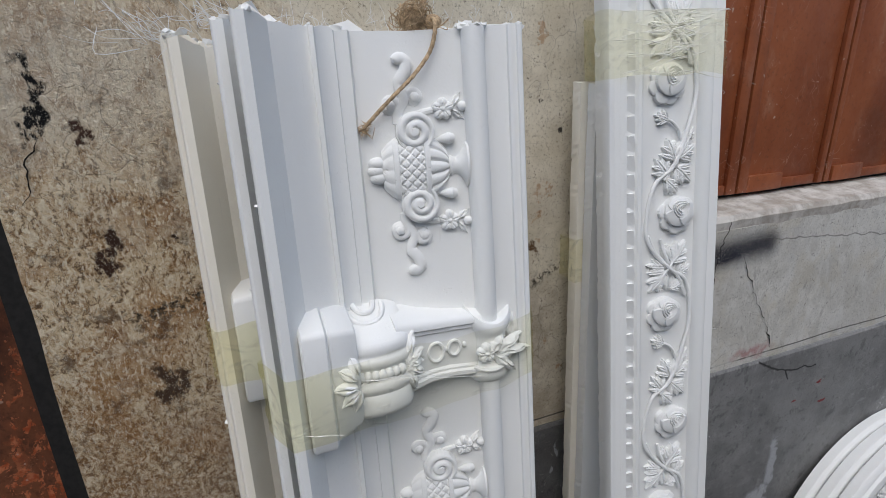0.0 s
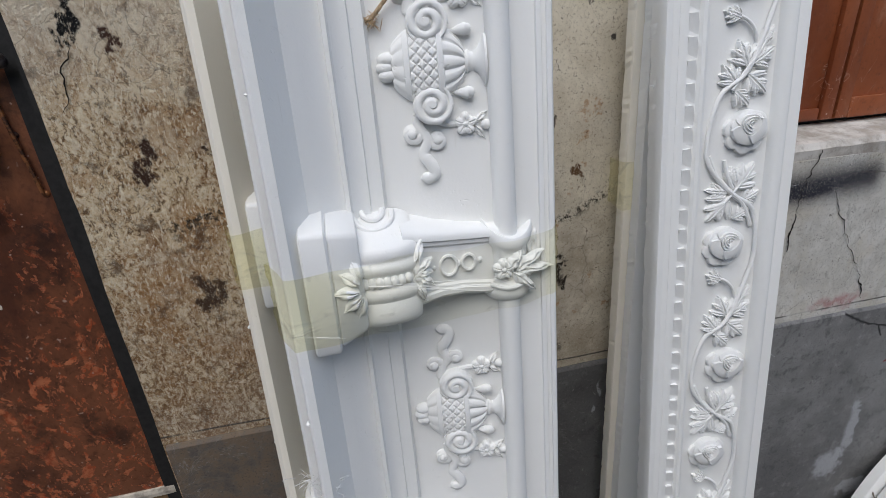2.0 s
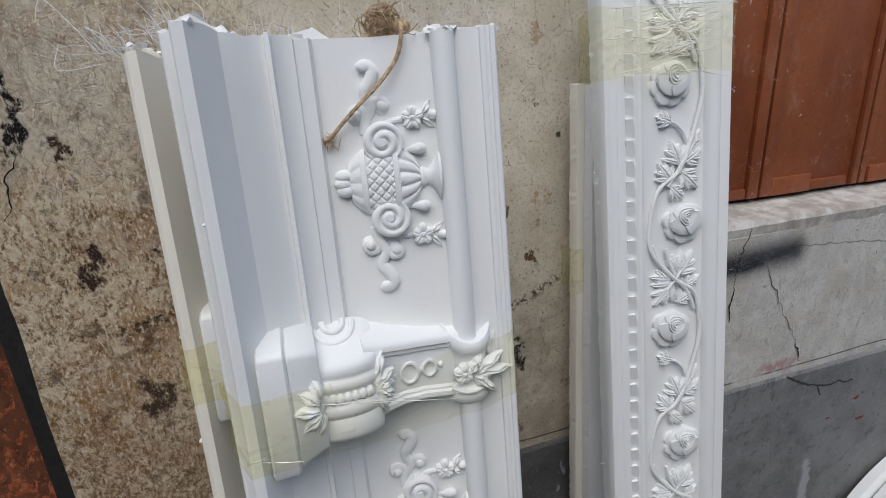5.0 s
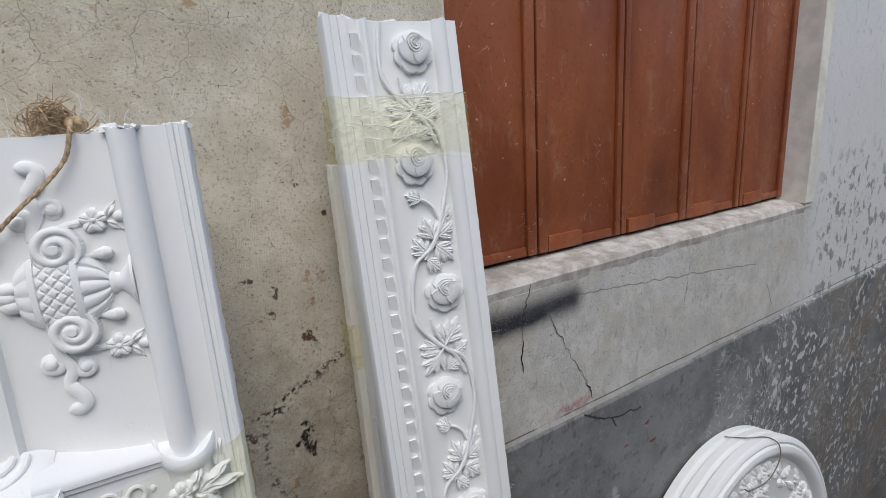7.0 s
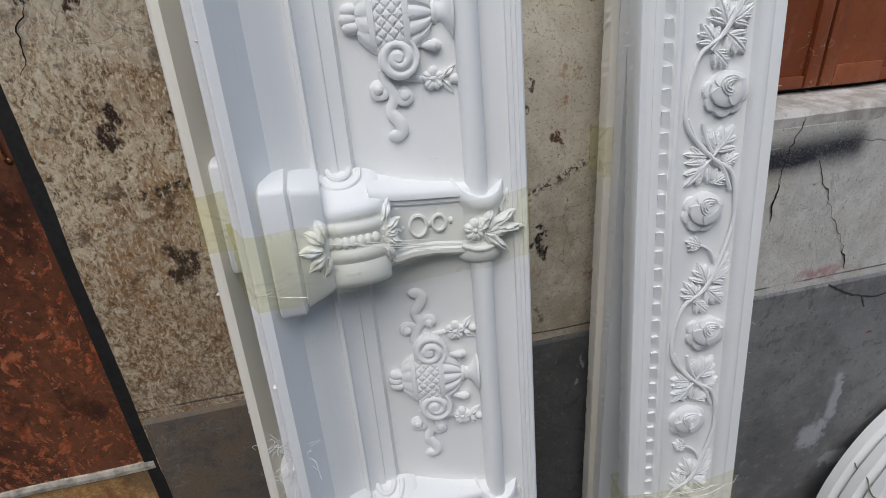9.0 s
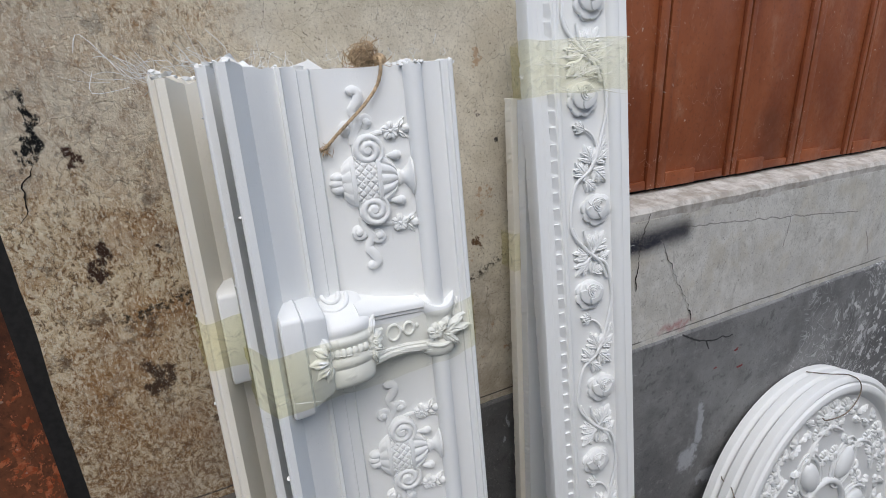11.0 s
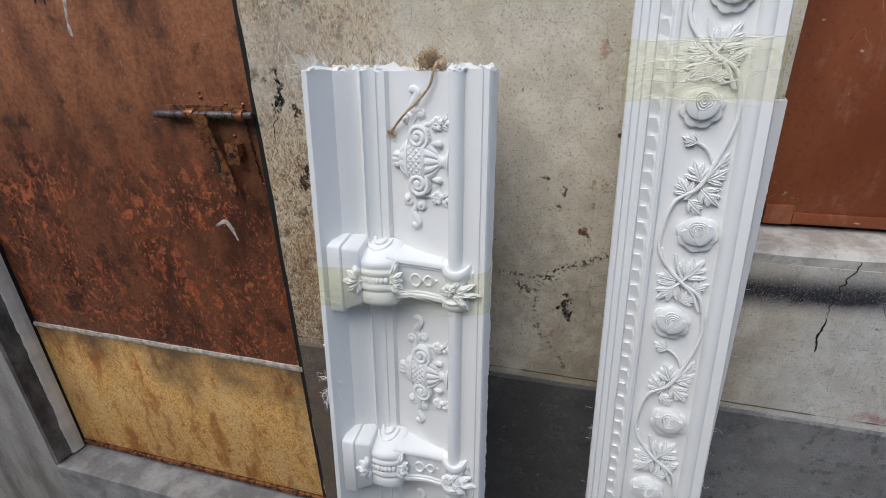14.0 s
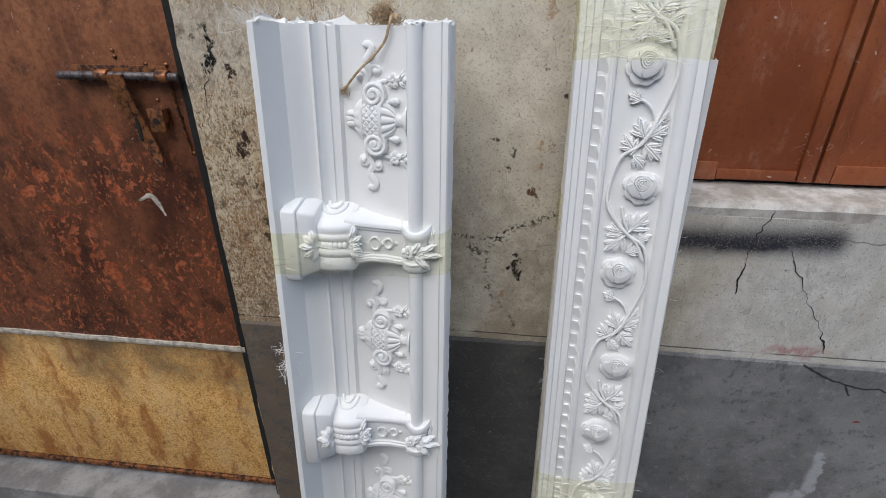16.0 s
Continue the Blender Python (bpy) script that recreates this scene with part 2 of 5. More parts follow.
    col = m.mix(m.step(m.noise(420, 5, 0.75), 0.56, 0.66, 0, 0.6), col, (0.66, 0.61, 0.51))
    w = m.warp(0.008, 30)
    for a, b, wd in (((0.85, 1.341), (1.15, 1.312), 0.0022), ((1.15, 1.312), (1.55, 1.268), 0.0022), ((1.62, 1.20), (1.66, 1.13), 0.003)):
        col = m.mix(m.math("MULTIPLY", m.seg(a, b, wd, w), 0.7), col, (0.10, 0.09, 0.08))
    h = m.math("ADD", m.math("MULTIPLY", fine, 0.7), m.math("MULTIPLY", grit, 0.6))
    h = m.math("ADD", m.math("ADD", h, m.math("MULTIPLY", mid, 0.7)), m.math("MULTIPLY", m.math("MULTIPLY", left, worm), 2.2))
    h = m.math("SUBTRACT", h, m.math("MULTIPLY", craze, 0.5))
    return m.done(col, h, 0.85, 0.0022)


def dado_paint():
    m = Mat("grey_cement_dado", 0.72, 0, 0.35)
    x = m.axis(0)
    a, b, c = m.noise(6, 7), m.noise(40, 8, 0.7), m.noise(220, 5, 0.7)
    col = m.mix(m.step(a, 0.35, 0.65), (0.145, 0.144, 0.142), (0.245, 0.243, 0.239))
    col = m.mix(m.step(b, 0.52, 0.72, 0, 0.6), col, (0.34, 0.337, 0.33))
    col = m.mix(m.step(b, 0.46, 0.34, 0, 0.65), col, (0.07, 0.07, 0.07))
    col = m.mix(m.step(c, 0.58, 0.72, 0, 0.5), col, (0.30, 0.295, 0.285))
    # darker left of x 0.62, behind and between the leaning mouldings
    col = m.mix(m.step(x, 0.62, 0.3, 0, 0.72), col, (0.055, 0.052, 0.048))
    col = m.mix(m.step(c, 0.54, 0.68, 0, 0.35), col, (0.20, 0.19, 0.18))
    col = m.mix(m.step(m.cells(45, m.warp(0.03, 30), "F1"), 0.10, 0.05, 0, 0.5), col, (0.40, 0.39, 0.37))
    # brown, gritty part beside the door
    col = m.mix(m.math("MULTIPLY", m.step(x, -0.02, -0.10), m.step(b, 0.36, 0.6, 0.2, 0.9)), col, (0.17, 0.125, 0.085))
    # white drips and flaking splashes
    flake = m.math("MULTIPLY", m.step(m.noise(34, 5, 0.5, m.scaled(m.pos, (1.0, 1.0, 0.95))), 0.555, 0.575), m.math("MULTIPLY", m.step(x, 1.35, 1.65), m.step(m.noise(4.5, 3), 0.46, 0.54)))
    col = m.mix(flake, col, (0.62, 0.62, 0.61))
    for scale, at, k in (((0.5, 1, 2.6), 0.50, 0.8), ((2.2, 1, 0.7), 0.53, 0.7), ((1.0, 1, 1.4), 0.46, 0.6)):
        f = m.noise(9, 3, 0.5, m.scaled(m.warp(0.3, 3), scale))
        line = m.math("MULTIPLY", m.step(m.math("ABSOLUTE", m.math("SUBTRACT", f, at)), 0.0075, 0.0020), m.step(m.noise(5, 2), 0.40, 0.52))
        col = m.mix(m.math("MULTIPLY", m.math("MULTIPLY", line, m.step(x, 1.15, 1.65, 0.04, 1.0)), k), col, (0.66, 0.66, 0.65))
    col = m.mix(m.math("MULTIPLY", m.step(x, 1.7, 2.4), m.step(m.noise(5, 5), 0.42, 0.62, 0, 0.7)), col, (0.23, 0.19, 0.145))
    w = m.warp(0.02, 30)
    for bx, bz, rx, rz in ((1.0, 0.80, 0.018, 0.09), (0.97, 0.71, 0.04, 0.05), (0.430, 1.03, 0.005, 0.018), (0.424, 0.99, 0.004, 0.010), (1.06, 0.62, 0.05, 0.03)):
        col = m.mix(m.math("MULTIPLY", m.blob(bx, bz, rx, rz, 0.5, 1.4, w), 0.75), col, (0.46, 0.47, 0.49))
    for bx, bz in ((1.11, 0.985), (1.035, 0.955), (1.13, 0.93)):
        col = m.mix(m.blob(bx, bz, 0.014, 0.005, 0.4, 1.8, w), col, (0.22, 0.04, 0.04))
    w = m.warp(0.012, 24)
    for p, q in (((0.90, 1.083), (0.96, 1.045)), ((0.96, 1.045), (1.08, 1.03)), ((0.985, 1.04), (1.0, 1.02))):
        col = m.mix(m.seg(p, q, 0.0035, w), col, (0.015, 0.015, 0.015))
    f = m.noise(26, 4, 0.55, m.scaled(m.warp(0.15, 5), (0.8, 1, 2.4)))
    line = m.math("MULTIPLY", m.step(m.math("ABSOLUTE", m.math("SUBTRACT", f, 0.5)), 0.007, 0.001), m.step(m.noise(12, 3), 0.46, 0.6))
    col = m.mix(m.math("MULTIPLY", line, 0.5), col, (0.36, 0.355, 0.345))
    col = m.mix(m.step(m.noise(340, 5, 0.75), 0.55, 0.66, 0, 0.6), col, (0.035, 0.034, 0.033))
    h = m.math("ADD", m.math("MULTIPLY", a, 0.8), m.math("ADD", m.math("MULTIPLY", b, 0.6), m.math("MULTIPLY", c, 0.4)))
    return m.done(col, h, 0.55, 0.002, m.step(b, 0.3, 0.7, 0.5, 0.85))


def rusty_paint():
    m = Mat("red_brown_door_paint", 0.45, 0.0, 0.45)
    x, z = m.axis(0), m.axis(2)
    fine, tall = m.noise(120, 8, 0.7), m.noise(9, 8, 0.68, m.scaled(m.pos, (1, 1, 0.45)))
    col = m.mix(m.step(tall, 0.36, 0.62), (0.085, 0.029, 0.015), (0.215, 0.078, 0.036))
    col = m.mix(m.step(fine, 0.5, 0.66, 0, 0.5), col, (0.052, 0.02, 0.012))
    up = m.mix(m.step(fine, 0.4, 0.62), (0.40, 0.16, 0.07), (0.27, 0.10, 0.044))
    col = m.mix(m.math("MULTIPLY", m.step(z, 1.35, 1.72), m.step(tall, 0.36, 0.56, 0.35, 0.95)), col, up)
    low = m.step(z, 1.55, 1.36)
    for sc, thr, area, k in ((34, 0.56, 0.42, 1.0), (90, 0.572, 0.36, 1.0), (17, 0.60, 0.38, 0.9), (150, 0.60, 0.34, 0.9)):
        chips = m.step(m.noise(sc, 9, 0.64, m.scaled(m.warp(0.03, 12), (1.0, 1, 0.65))), thr, thr + 0.014)
        chips = m.math("MULTIPLY", m.math("MULTIPLY", chips, m.step(m.noise(5, 4), area, area + 0.14)), m.math("MULTIPLY", low, k))
        col = m.mix(chips, col, m.mix(m.step(fine, 0.4, 0.6), (0.36, 0.07, 0.022), (0.56, 0.19, 0.085)))
    col = m.mix(m.step(m.noise(9.5, 8, 0.7), 0.53, 0.66, 0, 0.8), col, (0.035, 0.016, 0.010))
    col = m.mix(m.step(m.cells(60, m.warp(0.02, 30), "F1"), 0.12, 0.06, 0, 0.8), col, (0.46, 0.32, 0.25))
    f = m.noise(14, 3, 0.5, m.scaled(m.warp(0.12, 6), (2.0, 1, 1.2)))
    line = m.math("MULTIPLY", m.step(m.math("ABSOLUTE", m.math("SUBTRACT", f, 0.5)), 0.004, 0.001), m.step(m.noise(8, 2), 0.52, 0.62))
    col = m.mix(m.math("MULTIPLY", line, 0.5), col, (0.32, 0.15, 0.09))
    h = m.math("ADD", m.math("MULTIPLY", fine, 0.5), m.math("MULTIPLY", chips, -0.7))
    return m.done(col, h, 0.45, 0.0014, m.step(fine, 0.3, 0.7, 0.30, 0.62))


def rust_plate():
    m = Mat("rusted_kick_plate", 0.75, 0.0, 0.3)
    x, z = m.axis(0), m.axis(2)
    fine, mid = m.noise(230, 6, 0.75), m.noise(14, 7, 0.62, m.scaled(m.pos, (1, 1, 0.5)))
    worm = m.noise(150, 5, 0.65, m.scaled(m.warp(0.02, 50), (1, 1, 0.6)))
    col = m.mix(m.step(fine, 0.40, 0.60), (0.62, 0.28, 0.062), (0.88, 0.57, 0.21))
    col = m.mix(m.step(worm, 0.52, 0.64, 0, 0.6), col, (0.82, 0.62, 0.34))
    col = m.mix(m.step(worm, 0.46, 0.36, 0, 0.6), col, (0.22, 0.085, 0.02))
    col = m.mix(m.step(mid, 0.50, 0.66, 0, 0.3), col, (0.84, 0.63, 0.33))
    streak = m.noise(15, 7, 0.66, m.scaled(m.warp(0.03, 12), (1, 1, 0.28)))
    col = m.mix(m.step(streak, 0.50, 0.64, 0, 0.75), col, (0.36, 0.105, 0.018))
    col = m.mix(m.step(m.noise(60, 6, 0.7, m.scaled(m.pos, (1, 1, 0.5))), 0.60, 0.70, 0, 0.6), col, (0.20, 0.06, 0.015))
    soot = m.math("ADD", m.math("MULTIPLY", m.step(z, 0.72, 1.0), 1.0), m.math("SUBTRACT", m.math("MULTIPLY", m.noise(5.0, 6, 0.6), 2.6), 1.5))
    soot = m.math("ADD", soot, m.math("MULTIPLY", m.math("SUBTRACT", worm, 0.5), 0.8))
    col = m.mix(m.step(soot, 0.0, 1.0, 0, 0.88), col, (0.085, 0.058, 0.036))
    return m.done(col, m.math("ADD", fine, mid), 0.4, 0.0015)


def shutter_paint():
    m = Mat("brown_shutter_paint", 0.42, 0.0, 0.5)
    fine, mid = m.noise(60, 7, 0.66), m.noise(7, 6, 0.6, m.scaled(m.pos, (1, 1, 0.4)))
    col = m.mix(m.step(mid, 0.35, 0.65), (0.225, 0.060, 0.022), (0.33, 0.10, 0.038))
    col = m.mix(m.step(m.noise(20, 8, 0.7, m.scaled(m.pos, (1, 1, 0.5))), 0.54, 0.70, 0, 0.6), col, (0.40, 0.19, 0.115))
    col = m.mix(m.step(m.noise(140, 6, 0.7), 0.52, 0.68, 0, 0.5), col, (0.14, 0.045, 0.02))
    f = m.noise(12, 3, 0.5, m.scaled(m.warp(0.12, 6), (2.0, 1, 0.9)))
    line = m.math("MULTIPLY", m.step(m.math("ABSOLUTE", m.math("SUBTRACT", f, 0.5)), 0.005, 0.001), m.step(m.noise(8, 2), 0.50, 0.60))
    col = m.mix(m.math("MULTIPLY", line, 0.65), col, (0.50, 0.30, 0.22))
    col = m.mix(m.step(m.cells(34, m.warp(0.02, 30), "F1"), 0.085, 0.05, 0, 0.9), col, (0.55, 0.42, 0.34))
    col = m.mix(m.step(m.noise(3.5, 4), 0.6, 0.7, 0, 0.45), col, (0.15, 0.05, 0.022))
    return m.done(col, m.math("ADD", m.math("MULTIPLY", fine, 0.5), mid), 0.3, 0.0015, m.step(fine, 0.3, 0.7, 0.33, 0.55))


def metal(name, dark, rust):
    m = Mat(name, 0.5, 0.55, 0.5)
    f = m.noise(80, 7, 0.66)
    return m.done(m.mix(m.step(f, 0.42, 0.62), dark, rust), f, 0.3, 0.001, m.step(f, 0.3, 0.7, 0.35, 0.7))


def cement(name, lo, hi, scale=8.0, streak=0.35):
    m = Mat(name, 0.88, 0, 0.25)
    a, b = m.noise(scale, 8, 0.64, m.scaled(m.pos, (1, 1, streak))), m.noise(90, 6, 0.7)
    col = m.mix(m.step(a, 0.34, 0.66), lo, hi)
    col = m.mix(m.step(b, 0.52, 0.7, 0, 0.45), col, tuple(c * 0.55 for c in lo))
    return m.done(col, m.math("ADD", a, b), 0.5, 0.002)


def wrap_film(name, ends, tint):
    """Clear film; where ends are given, layers pile up and yellow past them."""
    m = Mat(name, 0.22, 0, 0.5)
    nt, b = m.nt, m.b
    crease = m.noise(34, 6, 0.62, m.scaled(m.warp(0.05, 14), (1, 1, 2.2)), 0.8)
    m.done(m.mix(m.step(crease, 0.35, 0.7), (0.66, 0.61, 0.30), (0.80, 0.78, 0.58)), crease, 0.9, 0.004)
    clear = nt.nodes.new("ShaderNodeBsdfTransparent")
    ux = m.axis(0, m.tc)
    piled = m.math("MAXIMUM", m.step(ux, ends[0] + 0.06, ends[0] - 0.02), m.step(ux, ends[1] - 0.01, ends[1], 0, 0.7))
    m.link(m.mix(piled, (0.985, 0.98, 0.93), tint), clear.inputs[0])
    mix = nt.nodes.new("ShaderNodeMixShader")
    thin = m.step(crease, 0.56, 0.78, 0.03, 0.30)
    thick = m.step(crease, 0.46, 0.80, 0.06, 0.40)
    fac = nt.nodes.new("ShaderNodeMix")
    for i, v in ((0, piled), (2, thin), (3, thick)):
        m.link(v, fac.inputs[i])
    m.link(fac.outputs[0], mix.inputs[0])
    m.link(clear.outputs[0], mix.inputs[1])
    m.link(b.outputs[0], mix.inputs[2])
    m.link(mix.outputs[0], nt.nodes["Material Output"].inputs[0])
    return m.m


def plain(name, colour, rough=0.6, scale=120.0, vary=0.35, spec=0.3):
    m = Mat(name, rough, 0, spec)
    f = m.noise(scale, 5, 0.65)
    return m.done(m.mix(m.step(f, 0.35, 0.65), tuple(c * (1 - vary) for c in colour), colour), f, 0.4, 0.001)


PLASTER, DADO, DOOR_PAINT, KICK, SHUTTER = plaster(), dado_paint(), rusty_paint(), rust_plate(), shutter_paint()
STEEL = metal("worn_steel", (0.15, 0.13, 0.125), (0.045, 0.03, 0.026))
HASP = metal("rusty_hasp_steel", (0.34, 0.135, 0.05), (0.05, 0.024, 0.017))
# black for paint marks and for the painted shade of gaps and holes
BLACK = plain("black_paint_and_shade", (0.022, 0.021, 0.02), 0.7)
SEAM = plain("flaking_cream_filler", (0.60, 0.54, 0.45), 0.8, 60, 0.5)
SILL = cement("cement_sill", (0.36, 0.325, 0.28), (0.62, 0.595, 0.55), 26, 1)
JAMB = plain("cream_limewash", (0.80, 0.765, 0.66), 0.9, 14, 0.2)
PILLAR = cement("streaked_grey_cement", (0.23, 0.21, 0.185), (0.50, 0.475, 0.435), 7, 0.3)
DARK_JAMB = cement("dark_cement_reveal", (0.07, 0.068, 0.064), (0.22, 0.215, 0.20), 14, 0.4)
STEP = cement("grey_cement_step", (0.17, 0.165, 0.16), (0.33, 0.325, 0.31), 11, 1)
GROUND = cement("dusty_concrete", (0.075, 0.072, 0.068), (0.14, 0.135, 0.127), 4, 1)
# grey of the added wall behind the camera, sets its bounce
UNSEEN_WALL = cement("unseen_wall_grey", (0.25, 0.242, 0.225), (0.34, 0.33, 0.31), 3, 0.5)
FILM_F = wrap_film("yellowed_stretch_film", (-0.100, 0.095), (0.965, 0.95, 0.80))
FILM = wrap_film("yellowed_wound_film", (0.02, 0.03), (0.98, 0.97, 0.87))
# pale colour for the glints painted along film creases
CREASE_GLINT = plain("film_crease_glint", (0.86, 0.85, 0.76), 0.25, 200, 0.1, 0.6)
JUTE = plain("jute_rope", (0.60, 0.44, 0.275), 0.9, 300, 0.5, 0.15)
FIBRE = plain("white_glass_fibre", (0.82, 0.82, 0.80), 0.5, 200, 0.1, 0.4)
CRACK = plain("dark_crack", (0.03, 0.026, 0.022), 0.95, 100, 0.4, 0.05)
TWIG = plain("grey_brown_string", (0.28, 0.235, 0.19), 0.9, 200, 0.4, 0.1)


# ---- mesh helpers ----
def part(name, bm, material, parent=None, label="", smooth=True, m=None):
    me = bpy.data.meshes.new(name)
    if smooth:
        for f in bm.faces:
            f.smooth = True
    bm.normal_update()
    bm.to_mesh(me)
    bm.free()
    if smooth:
        me.set_sharp_from_angle(angle=radians(38))
    me.materials.append(material)
    ob = new(name, me)
    if parent:
        ob.parent = parent
    if m is not None:
        ob.matrix_basis = m
    if label:
        ob["label"] = label
    return ob


def again(ob, m, parent=None):
    """Another object on the same mesh."""
    o = new(ob.name.split(".")[0], ob.data)
    o.parent = parent or ob.parent
    o.matrix_basis = m
    return o


def thing(name, m, label, category, group="", kind=""):
    ob = new(name)
    ob.matrix_basis = m
    ob.empty_display_size = 0.05
    return tagged(ob, label, category, group, kind)


def box(bm, x0, y0, z0, x1, y1, z1, bevel=0.0):
    made = bmesh.ops.create_cube(bm, size=1.0, matrix=Matrix.Translation(((x0 + x1) / 2, (y0 + y1) / 2, (z0 + z1) / 2)) @ Matrix.Diagonal((x1 - x0, y1 - y0, z1 - z0, 1)))
    if bevel:
        edges = list({e for v in made["verts"] for e in v.link_edges})
        bmesh.ops.bevel(bm, geom=edges, offset=bevel, segments=2, affect="EDGES", profile=0.6)
    return bm


def boxed(*a, bevel=0.0):
    return box(bmesh.new(), *a, bevel=bevel)


def rings(bm, loops, closed=True, caps=True):
    """Skins a row of equal loops of points."""
    rows = [[bm.verts.new(p) for p in loop] for loop in loops]
    n = len(rows[0])
    for a, b in zip(rows, rows[1:]):
        for i in range(n if closed else n - 1):
            j = (i + 1) % n
            bm.faces.new((a[i], a[j], b[j], b[i]))
    if caps and closed:
        bm.faces.new(list(reversed(rows[0])))
        bm.faces.new(rows[-1])
    return bm


def tube(bm, pts, radii, n=8, squash=1.0):
    """A round bar along pts; squash flattens it in y."""
    pts = [Vector(p) for p in pts]
    if not isinstance(radii, (list, tuple)):
        radii = [radii] * len(pts)
    loops, side = [], None
    for i, p in enumerate(pts):
        t = (pts[min(i + 1, len(pts) - 1)] - pts[max(i - 1, 0)]).normalized()
        if side is None:
            side = t.orthogonal().normalized()
        side = (side - t * side.dot(t)).normalized()
        up = t.cross(side)
        loop = []
        for k in range(n):
            q = (side * math.cos(2 * math.pi * k / n) + up * math.sin(2 * math.pi * k / n)) * max(radii[i], 1e-5)
            q.y *= squash
            loop.append(p + q)
        loops.append(loop)
    return rings(bm, loops)


def curve(pts, n=8):
    """A smooth line through pts."""
    pts = [Vector(p) for p in pts]
    out = []
    for i in range(len(pts) - 1):
        a, b, c, d = pts[max(i - 1, 0)], pts[i], pts[i + 1], pts[min(i + 2, len(pts) - 1)]
        for k in range(n):
            t = k / n
            out.append(0.5 * (2 * b + (c - a) * t + (2 * a - 5 * b + 4 * c - d) * t * t + (3 * b - a - 3 * c + d) * t ** 3))
    return out + [pts[-1]]


def lump(bm, c, r, turn=0.0, seg=14, rows=9):
    """An ellipsoid round c with radii r, turned in the plane of the board."""
    m = Matrix.Translation(c) @ Matrix.Rotation(turn, 4, "Y") @ Matrix.Diagonal((*r, 1))
    bmesh.ops.create_uvsphere(bm, u_segments=seg, v_segments=rows, radius=1, matrix=m)
    return bm


def spiral(bm, cx, cz, r, turns, start, way, w, y=0.0, n=52, lift=0.0):
    pts, rad = [], []
    for i in range(n):
        f = i / (n - 1)
        a = start + way * 2 * math.pi * turns * f
        q = r * (1 - 0.86 * f)
        pts.append((cx + q * math.cos(a), y - lift * f, cz + q * math.sin(a)))
        rad.append(w * (1 - 0.35 * f))
    tube(bm, pts, rad, 10, 0.7)
    lump(bm, (cx, y - lift, cz), (w * 1.2, w * 0.9, w * 1.2))
    return bm


def leaf(bm, root, turn, length, width, lift=0.006, lobes=4, base=0.0):
    """A toothed leaf with a midrib, standing proud of the board (towards -y)."""
    ca, sa = math.cos(turn), math.sin(turn)
    n, half = 18, 4
    grid = []
    for i in range(n + 1):
        t = i / n
        prof = math.sin(math.pi * min(1, t ** 0.75)) ** 0.8 if 0 < t < 1 else 0.0
        tooth = 0.60 + 0.40 * ((t * lobes) % 1.0)
        wd = width * 0.5 * prof * tooth
        row = []
        for k in range(-half, half + 1):
            s = k / half
            a, c = t * length - abs(s) * wd * 0.35, s * wd
            vein = 0.0013 * math.cos(abs(s) * 4.0 - t * 6.28 * lobes)
            hgt = base + lift * (0.25 + 0.75 * math.sin(math.pi * min(1, 0.15 + t * 0.8))) * (1 - 0.55 * s * s) - (0.0022 if k == 0 else 0) + (vein if 0 < abs(k) < half else 0)
            if abs(k) == half:
                hgt = min(hgt, base + lift * 0.5)
            row.append(bm.verts.new((root[0] + ca * a - sa * c, root[1] - hgt, root[2] + sa * a + ca * c)))
        grid.append(row)
    low = [[bm.verts.new((v.co.x, root[1] + 0.001, v.co.z)) for v in (row[0], row[-1])] for row in grid]
    for i in range(n):
        for k in range(2 * half):
            bm.faces.new((grid[i][k], grid[i][k + 1], grid[i + 1][k + 1], grid[i + 1][k]))
        bm.faces.new((low[i][0], grid[i][0], grid[i + 1][0], low[i + 1][0]))
        bm.faces.new((grid[i][-1], low[i][1], low[i + 1][1], grid[i + 1][-1]))
    return bm


def carved(height, x0, x1, z0, z1, step=0.001, bm=None, y=0.0):
    """A relief whose height over the board is given point by point; what is not proud of the board is left out."""
    bm = bm or bmesh.new()
    nx, nz = int((x1 - x0) / step) + 1, int((z1 - z0) / step) + 1
    hs = [[height(x0 + i * step, z0 + j * step) for i in range(nx)] for j in range(nz)]
    vs = {}

    def at(i, j):
        if (i, j) not in vs:
            h = hs[j][i]
            vs[i, j] = bm.verts.new((x0 + i * step, y - h if h > 0 else y + 0.002, z0 + j * step))
        return vs[i, j]

    for j in range(nz - 1):
        for i in range(nx - 1):
            if max(hs[j][i], hs[j][i + 1], hs[j + 1][i], hs[j + 1][i + 1]) > 0:
                bm.faces.new((at(i, j), at(i + 1, j), at(i + 1, j + 1), at(i, j + 1)))
    return bm


def petal(x, z, cx, cz, r, base, rise, lean):
    dx, dz = x - cx, z - cz
    d = math.hypot(dx, dz) / r
    if d >= 1:
        return 0.0
    out = (dx * cx + dz * cz) / (math.hypot(cx, cz) * r)
    side = (dz * cx - dx * cz) / (math.hypot(cx, cz) * r)
    return base + rise * math.sqrt(1 - d * d) + lean * out + 0.0012 * side


